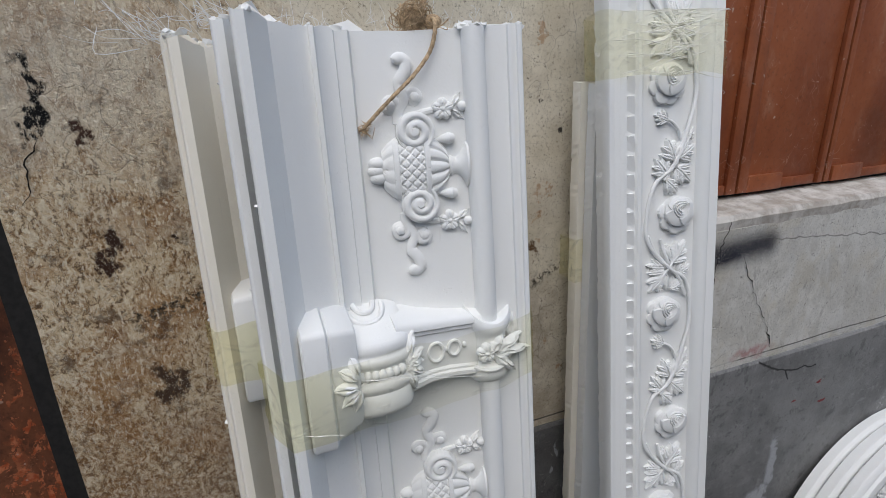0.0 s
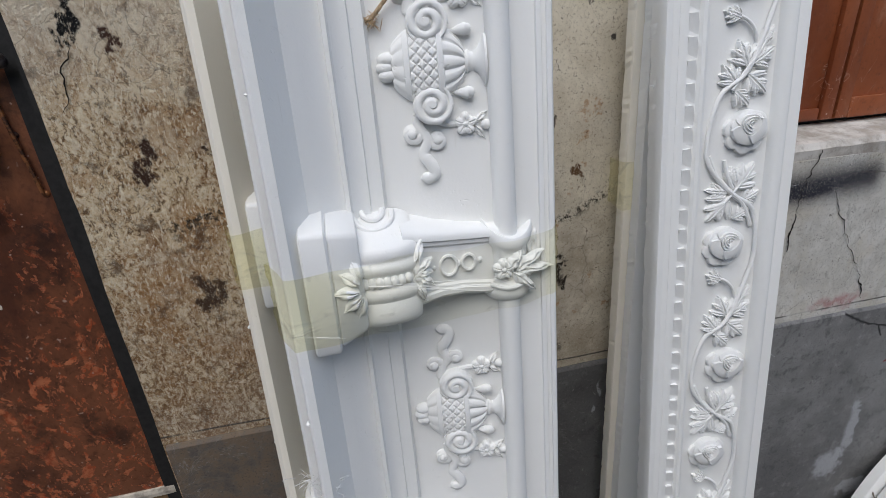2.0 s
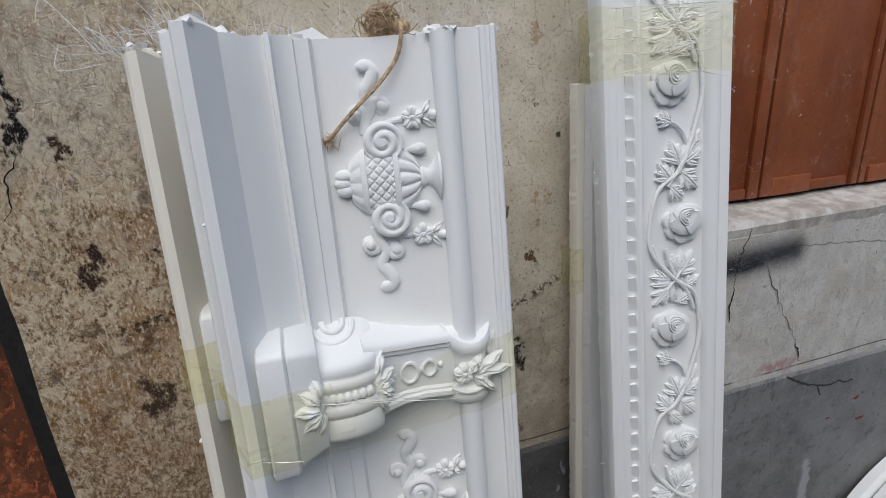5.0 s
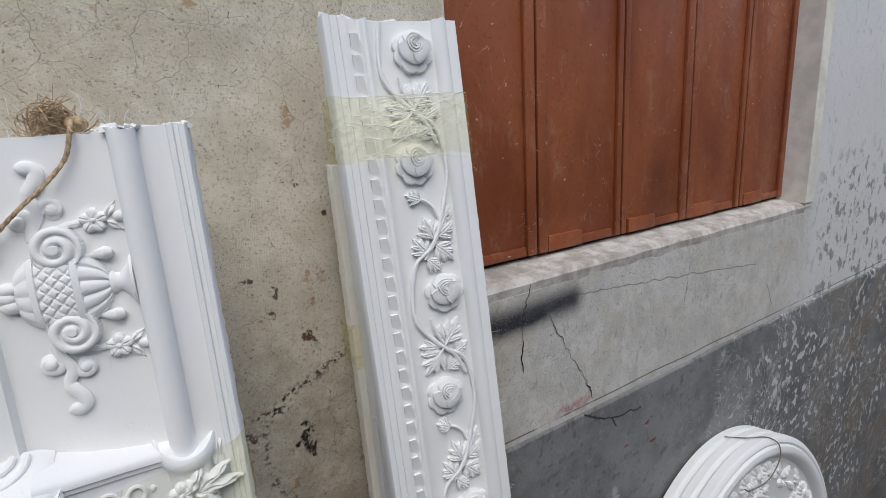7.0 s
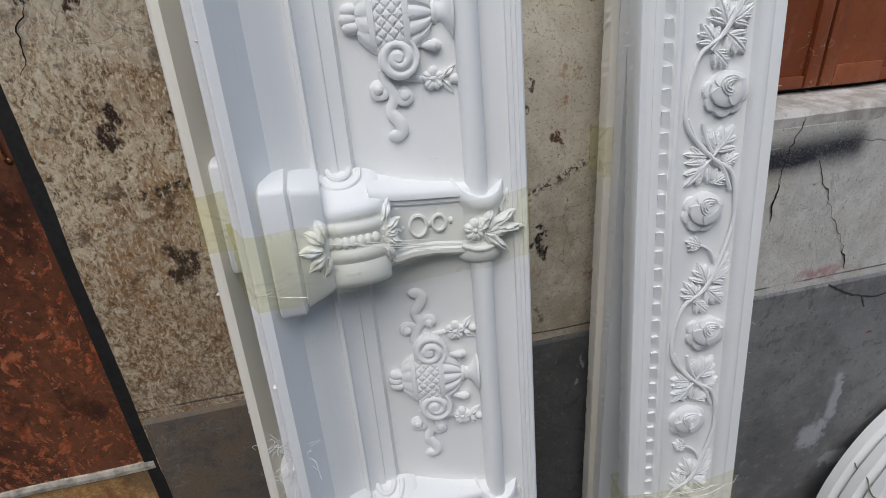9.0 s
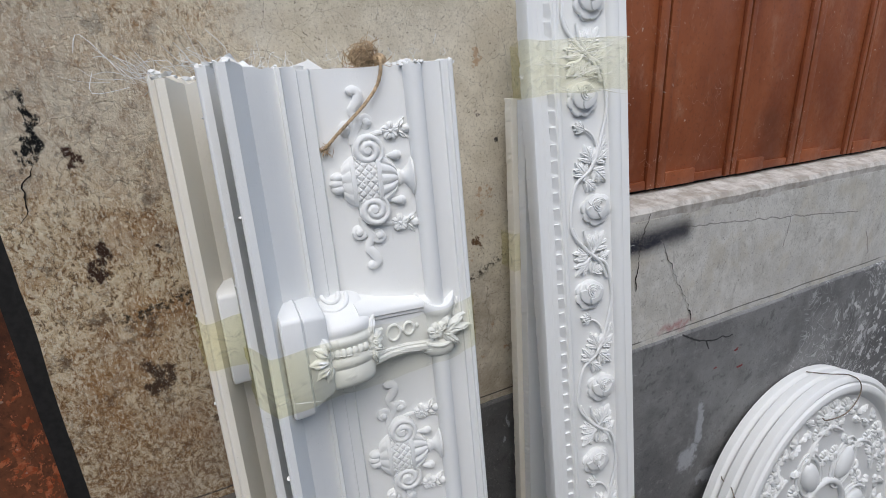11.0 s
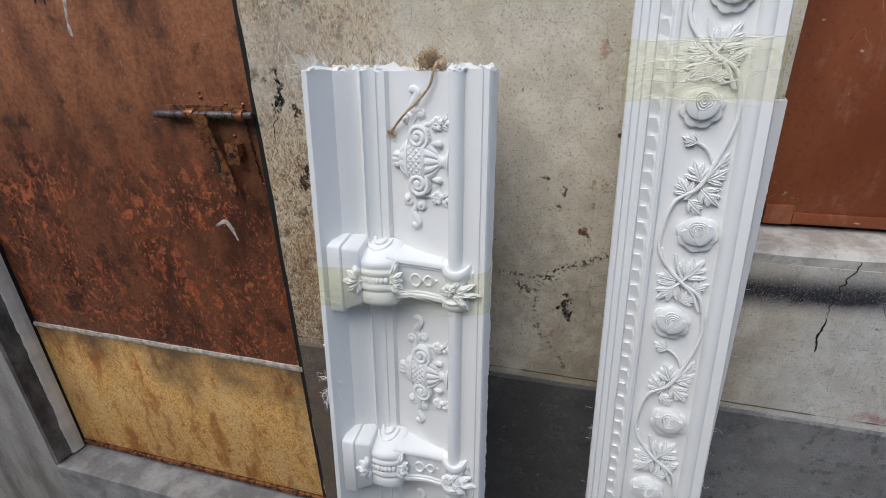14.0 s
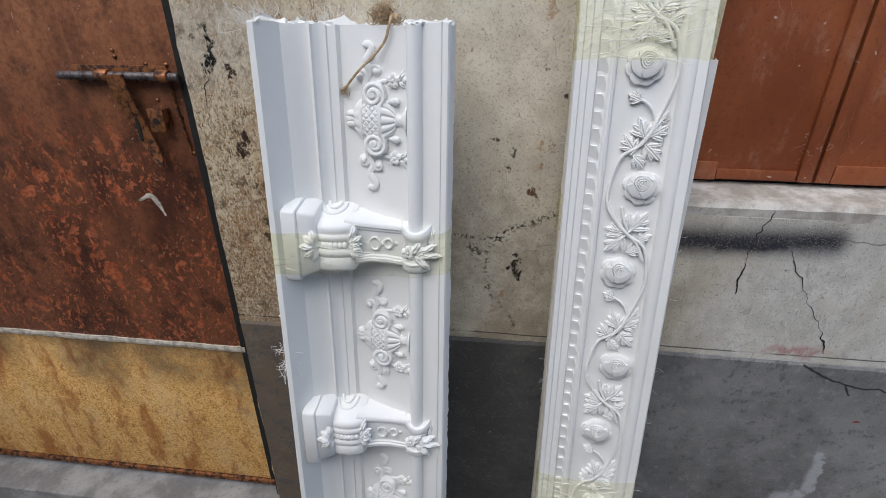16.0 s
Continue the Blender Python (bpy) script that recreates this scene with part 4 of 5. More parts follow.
def vase_relief():
    """A two-handled vase lying on its side between scrolls and sprays."""
    made = {}
    bm = bmesh.new()
    nu, nv = 100, 72
    grid = []
    for i in range(nu + 1):
        f = i / nu
        x = -0.029 + 0.060 * f
        r = 0.0285 * math.sqrt(max(0.0, 1 - ((f - 0.47) / 0.535) ** 2)) + 0.002
        row = []
        for j in range(nv + 1):
            a = math.pi * j / nv
            z, y = -r * math.cos(a), -0.50 * r * math.sin(a) ** 0.7
            g = 0.0
            if 0.24 < f < 0.62:
                p, q = (x + z) / 0.0088, (x - z) / 0.0088
                g = -0.0022 * max(0, 1 - 5.5 * min(abs(p - round(p)), abs(q - round(q)))) + 0.0004
            elif f >= 0.70:
                g = -0.0016 * max(0, 1 - 4 * abs((a * 7 / math.pi) - round(a * 7 / math.pi))) + 0.0012 * abs(math.sin(a * 7))
            elif f <= 0.16:
                g = 0.0012 * abs(math.sin(a * 6))
            else:
                g = 0.0016
            row.append(bm.verts.new((x, y - g * math.sin(a), z * (1 + g * 10))))
        grid.append(row)
    for i in range(nu):
        for j in range(nv):
            bm.faces.new((grid[i][j], grid[i + 1][j], grid[i + 1][j + 1], grid[i][j + 1]))
    bm.faces.new([row[0] for row in grid[::-1]] + [row[-1] for row in grid])
    made["vase_body"] = bm
    bm = bmesh.new()
    for dz in (-0.0062, 0, 0.0062):
        lump(bm, (-0.0345 + abs(dz) * 0.25, -0.003, dz), (0.0082, 0.0075, 0.0056), 0, 14, 9)
    made["finial"] = bm
    bm, loops = bmesh.new(), []
    for x, r in ((0.030, 0.0085), (0.0325, 0.0095), (0.034, 0.0078), (0.037, 0.0075), (0.041, 0.011), (0.044, 0.0165), (0.0455, 0.0205), (0.0475, 0.0205)):
        loops.append([(x, -0.75 * r * math.sin(math.pi * j / 12), -r * math.cos(math.pi * j / 12)) for j in range(13)])
    made["foot"] = rings(bm, loops)
    for s, tag in ((1, "upper"), (-1, "lower")):
        cz = s * 0.0312

        def volute(x, z, s=s, cz=cz):
            dx, dz = x - 0.0015, (z - cz) * s
            q, a = math.hypot(dx, dz), math.atan2(dz, dx)
            if q > 0.0168:
                return 0.0
            h = 0.0092 + 0.0030 * math.sqrt(1 - (q / 0.0170) ** 2)
            if q < 0.0032:
                return h + 0.0030
            ph = (q / 0.0078 + a / (2 * math.pi) + 0.35) % 1.0
            return h + 0.0030 * max(0.0, math.sin(math.pi * min(1.0, ph / 0.80))) ** 0.5 if ph < 0.80 else h - 0.0006

        bm = carved(volute, -0.0158, 0.0188, cz - 0.0173, cz + 0.0173, 0.0005)
        made["handle_scroll" + tag] = bm
        bm = bmesh.new()
        tube(bm, [(0.017, -0.002, s * 0.0235), (0.022, -0.004, s * 0.0235), (0.0265, -0.005, s * 0.0238), (0.031, -0.006, s * 0.0240), (0.0345, -0.005, s * 0.0240), (0.036, -0.004, s * 0.0240)], [0.0008, 0.0022, 0.0040, 0.0052, 0.0040, 0.001], 10)
        made["drop" + tag] = bm
        bm = flower(bmesh.new(), 0.0275, s * 0.0490, 0.0098, -0.003)
        lump(bm, (0.0450, -0.003, s * 0.0505), (0.0050, 0.0048, 0.0042))
        leaf(bm, (0.035, 0, s * 0.0505), s * 0.95, 0.015, 0.0075, 0.0055, 1)
        leaf(bm, (0.035, 0, s * 0.0480), -s * 0.65, 0.014, 0.0070, 0.0055, 1)
        tube(bm, curve([(0.004, -0.001, s * 0.0455), (0.011, -0.002, s * 0.0478), (0.019, -0.002, s * 0.0485)], 5), 0.0026, 8)
        made["spray" + tag] = bm
        bm = spiral(bmesh.new(), -0.0180, s * 0.0540, 0.0076, 1.1, s * -0.3, s, 0.0034, -0.003, 40, 0.003)
        lump(bm, (-0.0180, 0.0, s * 0.0540), (0.0082, 0.0055, 0.0082))
        spiral(bm, 0.0035, s * 0.0600, 0.0074, 0.9, s * 3.4, -s, 0.0036, -0.003, 36, 0.002)
        lump(bm, (0.0035, 0.0, s * 0.0600), (0.0062, 0.0055, 0.0080), s * 0.4)
        tube(bm, curve([(-0.013, -0.001, s * 0.038), (-0.0115, -0.002, s * 0.049), (-0.0055, -0.003, s * 0.060), (-0.0095, -0.003, s * 0.0715), (-0.0035, -0.0035, s * 0.081), (-0.0020, -0.003, s * 0.0885), (-0.0075, -0.003, s * 0.0918), (-0.0110, -0.003, s * 0.0875)], 6), [0.003] + [0.0044] * 18 + [0.0052] * 14 + [0.0054] * 7 + [0.0042, 0.003, 0.001], 10, 0.8)
        made["tail_scroll" + tag] = bm
    return made


def corbel_relief():
    """A bracket across the moulding: stepped block, lobed bulb, panelled arm and a socket on the roll; its top slopes forward."""
    made = {}

    def loft(bm, sections):
        return rings(bm, [[(u, -w, z) for w, z in sec] for u, sec in sections])

    def slab(bm, u0, u1, a, b):
        secs = []
        for u, t, inset in ((u0, 0, 0.0016), (u0 + 0.0018, 0.08, 0), (u1 - 0.0018, 0.92, 0), (u1, 1, 0.0016)):
            w, zf, zk, zb = [p + (q - p) * t for p, q in zip(a, b)]
            w, zf, zk, zb = w - inset, zf - inset, zk - inset, zb + inset
            secs.append((u, [(0.008, zk), (w - 0.004, zf + 0.002), (w - 0.001, zf), (w, zf - 0.003), (w, zb + 0.004), (w - 0.003, zb), (0.008, zb)]))
        return loft(bm, secs)

    bm = slab(bmesh.new(), -0.1205, -0.0995, (0.0655, 0.040, 0.056, -0.060), (0.0650, 0.040, 0.056, -0.060))
    slab(bm, -0.0998, -0.0760, (0.0625, 0.038, 0.053, -0.056), (0.0560, 0.034, 0.048, -0.047))
    made["block"] = bm

    def bulb_w(u):
        return 0.036 + 0.018 * math.sqrt(max(0.0, 1 - ((u + 0.058) / 0.0305) ** 2))

    def lobe(z):
        for z0, z1, d in ((0.007, 0.018, 0.0018), (-0.004, 0.007, 0.003), (-0.0145, -0.004, 0.0), (-0.0265, -0.0145, 0.003), (-0.046, -0.0265, 0.0022)):
            if z0 <= z <= z1:
                return d * math.sin(math.pi * (z - z0) / (z1 - z0)) ** 0.55 - 0.0012
        return -0.0012

    secs = []
    for k in range(25):
        u = -0.0875 + 0.059 * k / 24
        w = bulb_w(u)
        e = 0.006 * ((u + 0.060) / 0.0315) ** 4
        sec = [(0.004, 0.041 - e), (0.016, 0.037 - e), (w - 0.016, 0.0275 - 0.6 * e), (w - 0.006, 0.0215), (w - 0.0015, 0.0185)]
        sec += [(w + lobe(0.018 - 0.064 * i / 44), 0.018 - 0.064 * i / 44) for i in range(45)]
        sec += [(w - 0.004, -0.049), (0.020, -0.048), (0.004, -0.047)]
        secs.append((u, sec))
    bm = loft(bmesh.new(), secs)
    for r, lift in ((0.0165, 0.0015), (0.0085, 0.0030)):
        pts = []
        for k in range(21):
            a = math.pi * k / 20
            f = 0.10 + 1.45 * r / 0.0165 * 0.42 * math.sin(a)
            pts.append((-0.060 + r * math.cos(a), -(0.008 + 0.034 * f), 0.0405 - 0.018 * f + lift))
        tube(bm, pts, 0.0026, 8)
    made["bulb"] = bm
    bm = bmesh.new()
    for i in range(8):
        u = -0.081 + 0.0060 * i
        lump(bm, (u, -bulb_w(u) + 0.0002, -0.0092), (0.0036, 0.0032, 0.0050), 0, 9, 7)
    made["bead_row"] = bm
    bm = bmesh.new()
    for a, l in ((1.95, 0.021), (2.5, 0.020), (3.14, 0.022), (3.8, 0.020), (4.35, 0.021)):
        leaf(bm, (-0.076 - 0.004 * abs(math.cos(a)), -0.0510 - 0.008 * abs(math.cos(a)), -0.010 - 0.008 * math.sin(a + 3.14)), a, l, 0.013, 0.008, 1)
    made["leaf_fan"] = bm
    secs = []
    for u, zf, zk, zb, w in ((-0.040, 0.0255, 0.0375, -0.0425, 0.044), (-0.025, 0.0225, 0.0335, -0.0400, 0.040), (-0.008, 0.0200, 0.0285, -0.0385, 0.036), (0.012, 0.0180, 0.0245, -0.0395, 0.033), (0.038, 0.0160, 0.0200, -0.0435, 0.0315), (0.052, 0.0155, 0.0190, -0.0440, 0.0300)):
        secs.append((u, [(-0.003, zk), (w - 0.010, zf + 0.004), (w - 0.002, zf + 0.001), (w, zf - 0.002), (w, zf - 0.006), (w - 0.0022, zf - 0.0075), (w - 0.0022, zf - 0.0105), (w - 0.0042, zf - 0.0125),
                         (w - 0.0042, zb + 0.0125), (w - 0.0022, zb + 0.0105), (w - 0.0022, zb + 0.0085), (w, zb + 0.007), (w, zb + 0.003), (w - 0.003, zb), (-0.003, zb + 0.001)]))
    made["arm"] = loft(bmesh.new(), secs)
    bm = bmesh.new()
    for x, r in ((-0.001, 0.0090), (0.0175, 0.0070)):
        y = -0.0315 + 0.10 * x
        tube(bm, [(x + 0.82 * r * math.cos(a), y, -0.0105 + r * math.sin(a)) for a in [2 * math.pi * j / 18 for j in range(19)]], 0.0017, 7)
    for x in (-0.0145, 0.0085, 0.0285):
        lump(bm, (x, -0.0300 + 0.10 * x, -0.0105), (0.0026, 0.0028, 0.0034), 0, 9, 7)
    for a, l in ((1.25, 0.030), (0.6, 0.021), (0.0, 0.017), (-0.6, 0.021), (-1.25, 0.028)):
        leaf(bm, (-0.034, -0.041, -0.009), a, l, 0.015, 0.008, 2)
    made["beads"] = bm

    def socket(bm, cu, cw, zb, rows, n=36):
        loops = []
        for f, r, lip in rows:
            loop = []
            for k in range(n):
                a = 2 * math.pi * k / n
                top = 0.024 - 0.016 * max(0.0, math.sin(a)) ** 1.4
                edge = zb + (top - zb) * f
                loop.append((cu + r * math.cos(a), -cw - r * math.sin(a), edge + (0.010 - edge) * lip))
            loops.append(loop)
        return rings(bm, loops)

    bm = socket(bmesh.new(), 0.0570, 0.0175, -0.026, [(0, 0.016, 0), (0.12, 0.0185, 0), (0.35, 0.0185, 0), (0.55, 0.0190, 0), (0.68, 0.0225, 0), (0.8, 0.0236, 0), (0.94, 0.0235, 0), (1, 0.0225, 0.02), (1, 0.0205, 0.14), (1, 0.0165, 0.45), (1, 0.0125, 0.8), (1, 0.009, 1.0)])
    loops = []
    for z, r in ((-0.054, 0.010), (-0.0525, 0.0165), (-0.049, 0.0205), (-0.043, 0.0222), (-0.037, 0.0215), (-0.033, 0.0185), (-0.030, 0.014)):
        loops.append([(0.0555 + r * math.cos(2 * math.pi * k / 32), -0.0175 - r * math.sin(2 * math.pi * k / 32), z) for k in range(32)])
    rings(bm, loops)
    tube(bm, curve([(0.037, -0.0305, -0.0345), (0.046, -0.0375, -0.037), (0.056, -0.0395, -0.0372), (0.066, -0.0355, -0.036), (0.073, -0.028, -0.035)], 6), 0.0024, 8)
    made["roll_scroll"] = bm
    bm = flower(bmesh.new(), 0.047, -0.020, 0.0098, -0.0365)
    for x, z, a, l in ((0.058, -0.022, 0.50, 0.032), (0.058, -0.023, 0.0, 0.036), (0.056, -0.024, -0.75, 0.030), (0.077, -0.016, 1.45, 0.036), (0.053, -0.020, 1.0, 0.022)):
        leaf(bm, (x, -0.0345 + 0.6 * max(0.0, x - 0.056), z), a, l, 0.014, 0.008, 2)
    made["flower_spray"] = bm
    return made


VASE, CORBEL = vase_relief(), corbel_relief()
meshes = {}
for group, names in ((VASE, ("",)), (CORBEL, ("",))):
    for key, bm in group.items():
        name = key.replace("upper", "").replace("lower", "")
        me = bpy.data.meshes.new(name)
        for f in bm.faces:
            f.smooth = True
        bmesh.ops.recalc_face_normals(bm, faces=bm.faces)
        bm.to_mesh(me)
        bm.free()
        me.set_sharp_from_angle(angle=radians(40))
        me.materials.append(GYPSUM)
        meshes[key] = (name, me)


def on_board(parent, keys, m):
    for key in keys:
        name, me = meshes[key]
        ob = new(name, me)
        ob.parent = parent
        ob.matrix_basis = m


def vase_moulding(m, label, z_top, seed, vases, corbels, material=GYPSUM):
    ob = thing("cornice_moulding", m, label, "moulding", "gypsum cornice mouldings")
    part("profile", moulding(FACE_F, BOTTOM_F, z_top, THICK_F, seed, 0.0045, 380), material, ob).data.set_sharp_from_angle(angle=radians(24))
    for z in vases:
        on_board(ob, VASE, Matrix.Translation((0.0, 0.001, z)) @ Matrix.Diagonal((1.0, 0.80, 1, 1)))
    for z in corbels:
        on_board(ob, CORBEL, AT_C @ Matrix.Translation((0, 0, z)))
    return ob


PITCH = 0.3285


def burrs(parent, seed, count=3):
    rnd = random.Random(seed)
    for i in range(count):
        z = rnd.uniform(-0.3, 0.19)
        part("burr", lump(bmesh.new(), (-0.1222, -0.077 + rnd.uniform(-0.004, 0.006), z), (0.0022, rnd.uniform(0.003, 0.006), rnd.uniform(0.001, 0.0018)), 0.2, 9, 6), GYPSUM, parent)


front_moulding = vase_moulding(AT_F, "white gypsum cornice moulding with vase reliefs, leaning on wall", TOP_F, 1, [0.0885 - PITCH * i for i in range(5)], [-0.068 - PITCH * i for i in range(4)])
BEHIND = ((-0.021, 0.037, 0.002), (-0.065, 0.082, 0.000), (-0.077, 0.105, 0.006))
second = vase_moulding(AT_F @ Matrix.Translation((BEHIND[0][0], BEHIND[0][1], 0)), "white gypsum cornice moulding stacked behind another, broken top edge", TOP_F + BEHIND[0][2], 2, [], [])
third = vase_moulding(AT_F @ Matrix.Translation((BEHIND[1][0], BEHIND[1][1], 0)), "ivory gypsum cornice moulding deep in the leaning stack", TOP_F + BEHIND[1][2], 3, [], [], GYPSUM_OLD)
fourth = vase_moulding(AT_F @ Matrix.Translation((BEHIND[2][0], BEHIND[2][1], 0)), "ivory gypsum cornice moulding at back of leaning stack", TOP_F + BEHIND[2][2], 9, [], [], GYPSUM_OLD)
for z in (-0.056, -0.056 - PITCH):
    on_board(third, ["block"], AT_C @ Matrix.Translation((0, 0, z)))
for ob, seed in ((front_moulding, 4), (second, 5), (third, 6), (fourth, 7)):
    burrs(ob, seed)
for ob, seed, top in ((front_moulding, 31, TOP_F), (second, 32, TOP_F + 0.003), (third, 33, TOP_F + 0.002), (fourth, 34, TOP_F + 0.008)):
    rnd = random.Random(seed)
    bm = bmesh.new()
    for i in range(46):
        k = rnd.randrange(len(FACE_F) - 1)
        f = rnd.random()
        u, w = FACE_F[k][0] + (FACE_F[k + 1][0] - FACE_F[k][0]) * f, FACE_F[k][1] + (FACE_F[k + 1][1] - FACE_F[k][1]) * f
        c = Vector((u, -w + rnd.uniform(0.004, 0.012), top + rnd.uniform(-0.001, 0.002)))
        r = rnd.uniform(0.0012, 0.0040)
        made = bmesh.ops.create_icosphere(bm, subdivisions=1, radius=r, matrix=Matrix.Translation(c) @ Matrix.Rotation(rnd.uniform(0, 3), 4, "Z") @ Matrix.Diagonal((1.9, 1.0, 0.8, 1)))
        for v in made["verts"]:
            v.co += Vector((rnd.gauss(0, 1), rnd.gauss(0, 1), rnd.gauss(0, 1))) * r * 0.28
    part("broken_edge", bm, GYPSUM, ob, "crumbled white break", False)
film = thing("stretch_film", AT_F, "yellowed clear stretch film wrapped round cornice mouldings", "film wrap", "film wraps")
HULL_F = FACE_F + [(-0.106, 0.0815), (-0.083, 0.0745), (-0.048, 0.0585), (0.058, 0.0315), (0.094, 0.012), (-0.1435, 0.046), (-0.141, 0.030), (0.078, -0.048)]
no_shadow(part("wrap", wrapped(HULL_F, 0.004, -0.116, -0.056, 0.002, 1, 0.0), FILM_F, film))
film_back = thing("stretch_film", AT_F, "yellowed clear stretch film wrapped round the ivory mouldings behind", "film wrap", "film wraps")
HULL_B = [(u + BEHIND[1][0], w - BEHIND[1][1]) for u, w in FACE_F] + [(-0.171, -0.0005), (-0.2, -0.022), (-0.199, -0.036), (0.024, -0.12)]
no_shadow(part("wrap", wrapped(HULL_B, 0.004, -0.092, -0.036, 0.002, 3, 0.0), FILM_F, film_back))
# thin pale threads on the folds paint the film's white glints
rnd = random.Random(15)
for u0, z0, u1, z1 in ((-0.066, -0.072, 0.048, -0.092), (-0.060, -0.073, 0.040, -0.097), (-0.052, -0.0745, 0.055, -0.086), (-0.048, -0.076, 0.050, -0.0935), (-0.110, -0.104, -0.080, -0.108)):
    pts = []
    for k in range(9):
        u = u0 + (u1 - u0) * k / 8
        pts.append((u, -0.0700 + 0.28 * max(0.0, u + 0.060) if u > -0.07 else -0.0855, z0 + (z1 - z0) * k / 8 + rnd.uniform(0.0, 0.0006)))
    no_shadow(part("crease", tube(bmesh.new(), pts, [0.0001] + [rnd.uniform(0.0001, 0.0005) for _ in range(7)] + [0.0001], 6), CREASE_GLINT, film))


# ---- the rose mouldings ----
FACE_R = [(-0.1045, 0.004), (-0.1042, 0.0165), (-0.1025, 0.0188), (-0.0960, 0.0180), (-0.0945, 0.0145), (-0.0870, 0.0150), (-0.0850, 0.0120), (-0.0800, 0.0130), (-0.0755, 0.0122), (-0.0742, 0.0066), (-0.0602, 0.0054), (-0.0580, 0.0088), (-0.0545, 0.0098), (-0.0510, 0.0080),
          (-0.0490, 0.0018), (-0.03, -0.001), (-0.01, -0.0015), (0.015, -0.001), (0.030, 0.0), (0.032, 0.0045), (0.037, 0.0085), (0.043, 0.0092), (0.047, 0.0070), (0.0485, 0.0045), (0.0560, 0.0060), (0.0605, 0.0060), (0.0625, 0.002)]
AT_R = placed((0.515, 0.482, 1.458), -8, -0.012, 0.110)
TOP_R, BOTTOM_R = 0.322, -1.455


def rose_height(x, z):
    """A full rose: low outer petals, a cup of two broad petals crossing in front, a tightly rolled heart set high."""
    h = 0.0
    for k, t in enumerate((205, 250, 293, 338, 20, 160)):
        t = radians(t)
        d = math.hypot(x - 0.0148 * math.cos(t), z + 0.001 - 0.0162 * math.sin(t)) / 0.0108
        if d < 1:
            h = max(h, 0.0024 + 0.0030 * math.sqrt(1 - d * d) + 0.0014 * ((k * 3) % 5) / 5 + 0.0010 * d ** 4)
    q = math.hypot(x, z - 0.002)
    if q < 0.0192:
        h = 0.0064 + 0.0046 * math.sqrt(1 - (q / 0.0200) ** 2)
        for cx, cz, r, up in ((0.0, 0.016, 0.0135, 0.0008), (-0.0105, -0.0075, 0.0150, 0.0018), (0.0115, -0.0060, 0.0152, 0.0034)):
            d = math.hypot(x - cx, z - cz)
            if d < r:
                h = max(h, 0.0064 + 0.0046 * math.sqrt(1 - (q / 0.0200) ** 2) + up + 0.0009 * (d / r) ** 6)
    hx, hz = x - 0.0012, z - 0.0058
    r, a = math.hypot(hx, hz), math.atan2(hz, hx)
    q = r * (1 + 0.08 * math.cos(3 * a + 1 + 120 * r))
    if q < 0.0112:
        ph = (q / 0.0030 + a / (2 * math.pi)) % 1.0
        h = 0.0104 + 0.0026 * (1 - (q / 0.0112) ** 2) + 0.0030 * ph ** 1.5
    return h


def lobe_height(x, z, rx, rz, turn, length, width):
    c, s_ = math.cos(turn), math.sin(turn)
    t, w = ((x - rx) * c + (z - rz) * s_) / length, -(x - rx) * s_ + (z - rz) * c
    if not 0 < t < 1:
        return 0.0
    half = 0.5 * width * math.sin(math.pi * t ** 0.85) ** 0.8
    if abs(w) >= half:
        return 0.0
    f = abs(w) / half
    h = 0.0030 + 0.0034 * math.sqrt(1 - f * f) * (0.55 + 0.45 * math.sin(math.pi * t))
    side = abs((t * 4.2 - 1.3 * abs(w) / half) % 1.0 - 0.5)
    return h - 0.0003 * max(0.0, 1 - side * 4) - (0.0015 if abs(w) < 0.0009 else 0.0)


def leaf_height(x, z, rx, rz, tx, tz, wide=1.0):
    """A leaf of five pointed lobes from its root to its tip."""
    length, turn = math.hypot(tx - rx, tz - rz), math.atan2(tz - rz, tx - rx)
    if math.hypot(x - rx, z - rz) > length * 1.15:
        return 0.0
    h = lobe_height(x, z, rx, rz, turn, length, 0.34 * length * wide)
    for at, way, size in ((0.10, 0.85, 0.66), (0.36, 0.62, 0.50)):
        ox, oz = rx + (tx - rx) * at, rz + (tz - rz) * at
        for side in (1, -1):
            h = max(h, lobe_height(x, z, ox, oz, turn + side * way * wide, length * size, 0.25 * length * wide))
    return h


def cluster(leaves, x0, x1, z0, z1, stems):
    bm = carved(lambda x, z: max(leaf_height(x, z, *q) for q in leaves), x0, x1, z0, z1, 0.0007)
    for pts, r in stems:
        tube(bm, curve(pts, 6), r, 8)
    return bm


def cluster_cross():
    """Lobed leaves round a crossing of stems."""
    leaves = [(-0.003, -0.004, -0.033, 0.001), (0.002, -0.002, 0.025, 0.029), (-0.005, 0.004, -0.003, 0.026, 0.6), (0.003, 0.002, 0.006, 0.024, 0.6), (0.013, -0.015, 0.034, -0.005), (-0.002, -0.008, -0.030, -0.037), (0.001, -0.036, 0.024, -0.024, 0.85)]
    return cluster(leaves, -0.042, 0.042, -0.048, 0.038, [(((-0.031, -0.003, 0.040), (-0.018, -0.004, 0.012), (0.0, -0.005, -0.006), (0.014, -0.004, -0.020), (0.026, -0.003, -0.046)), 0.0026), (((-0.028, -0.003, -0.034), (-0.010, -0.005, -0.016), (0.004, -0.005, 0.0), (0.020, -0.003, 0.022)), 0.0016),
                                                         (((-0.012, -0.003, 0.034), (-0.008, -0.004, 0.016), (0.0, -0.004, 0.0)), 0.0022)])


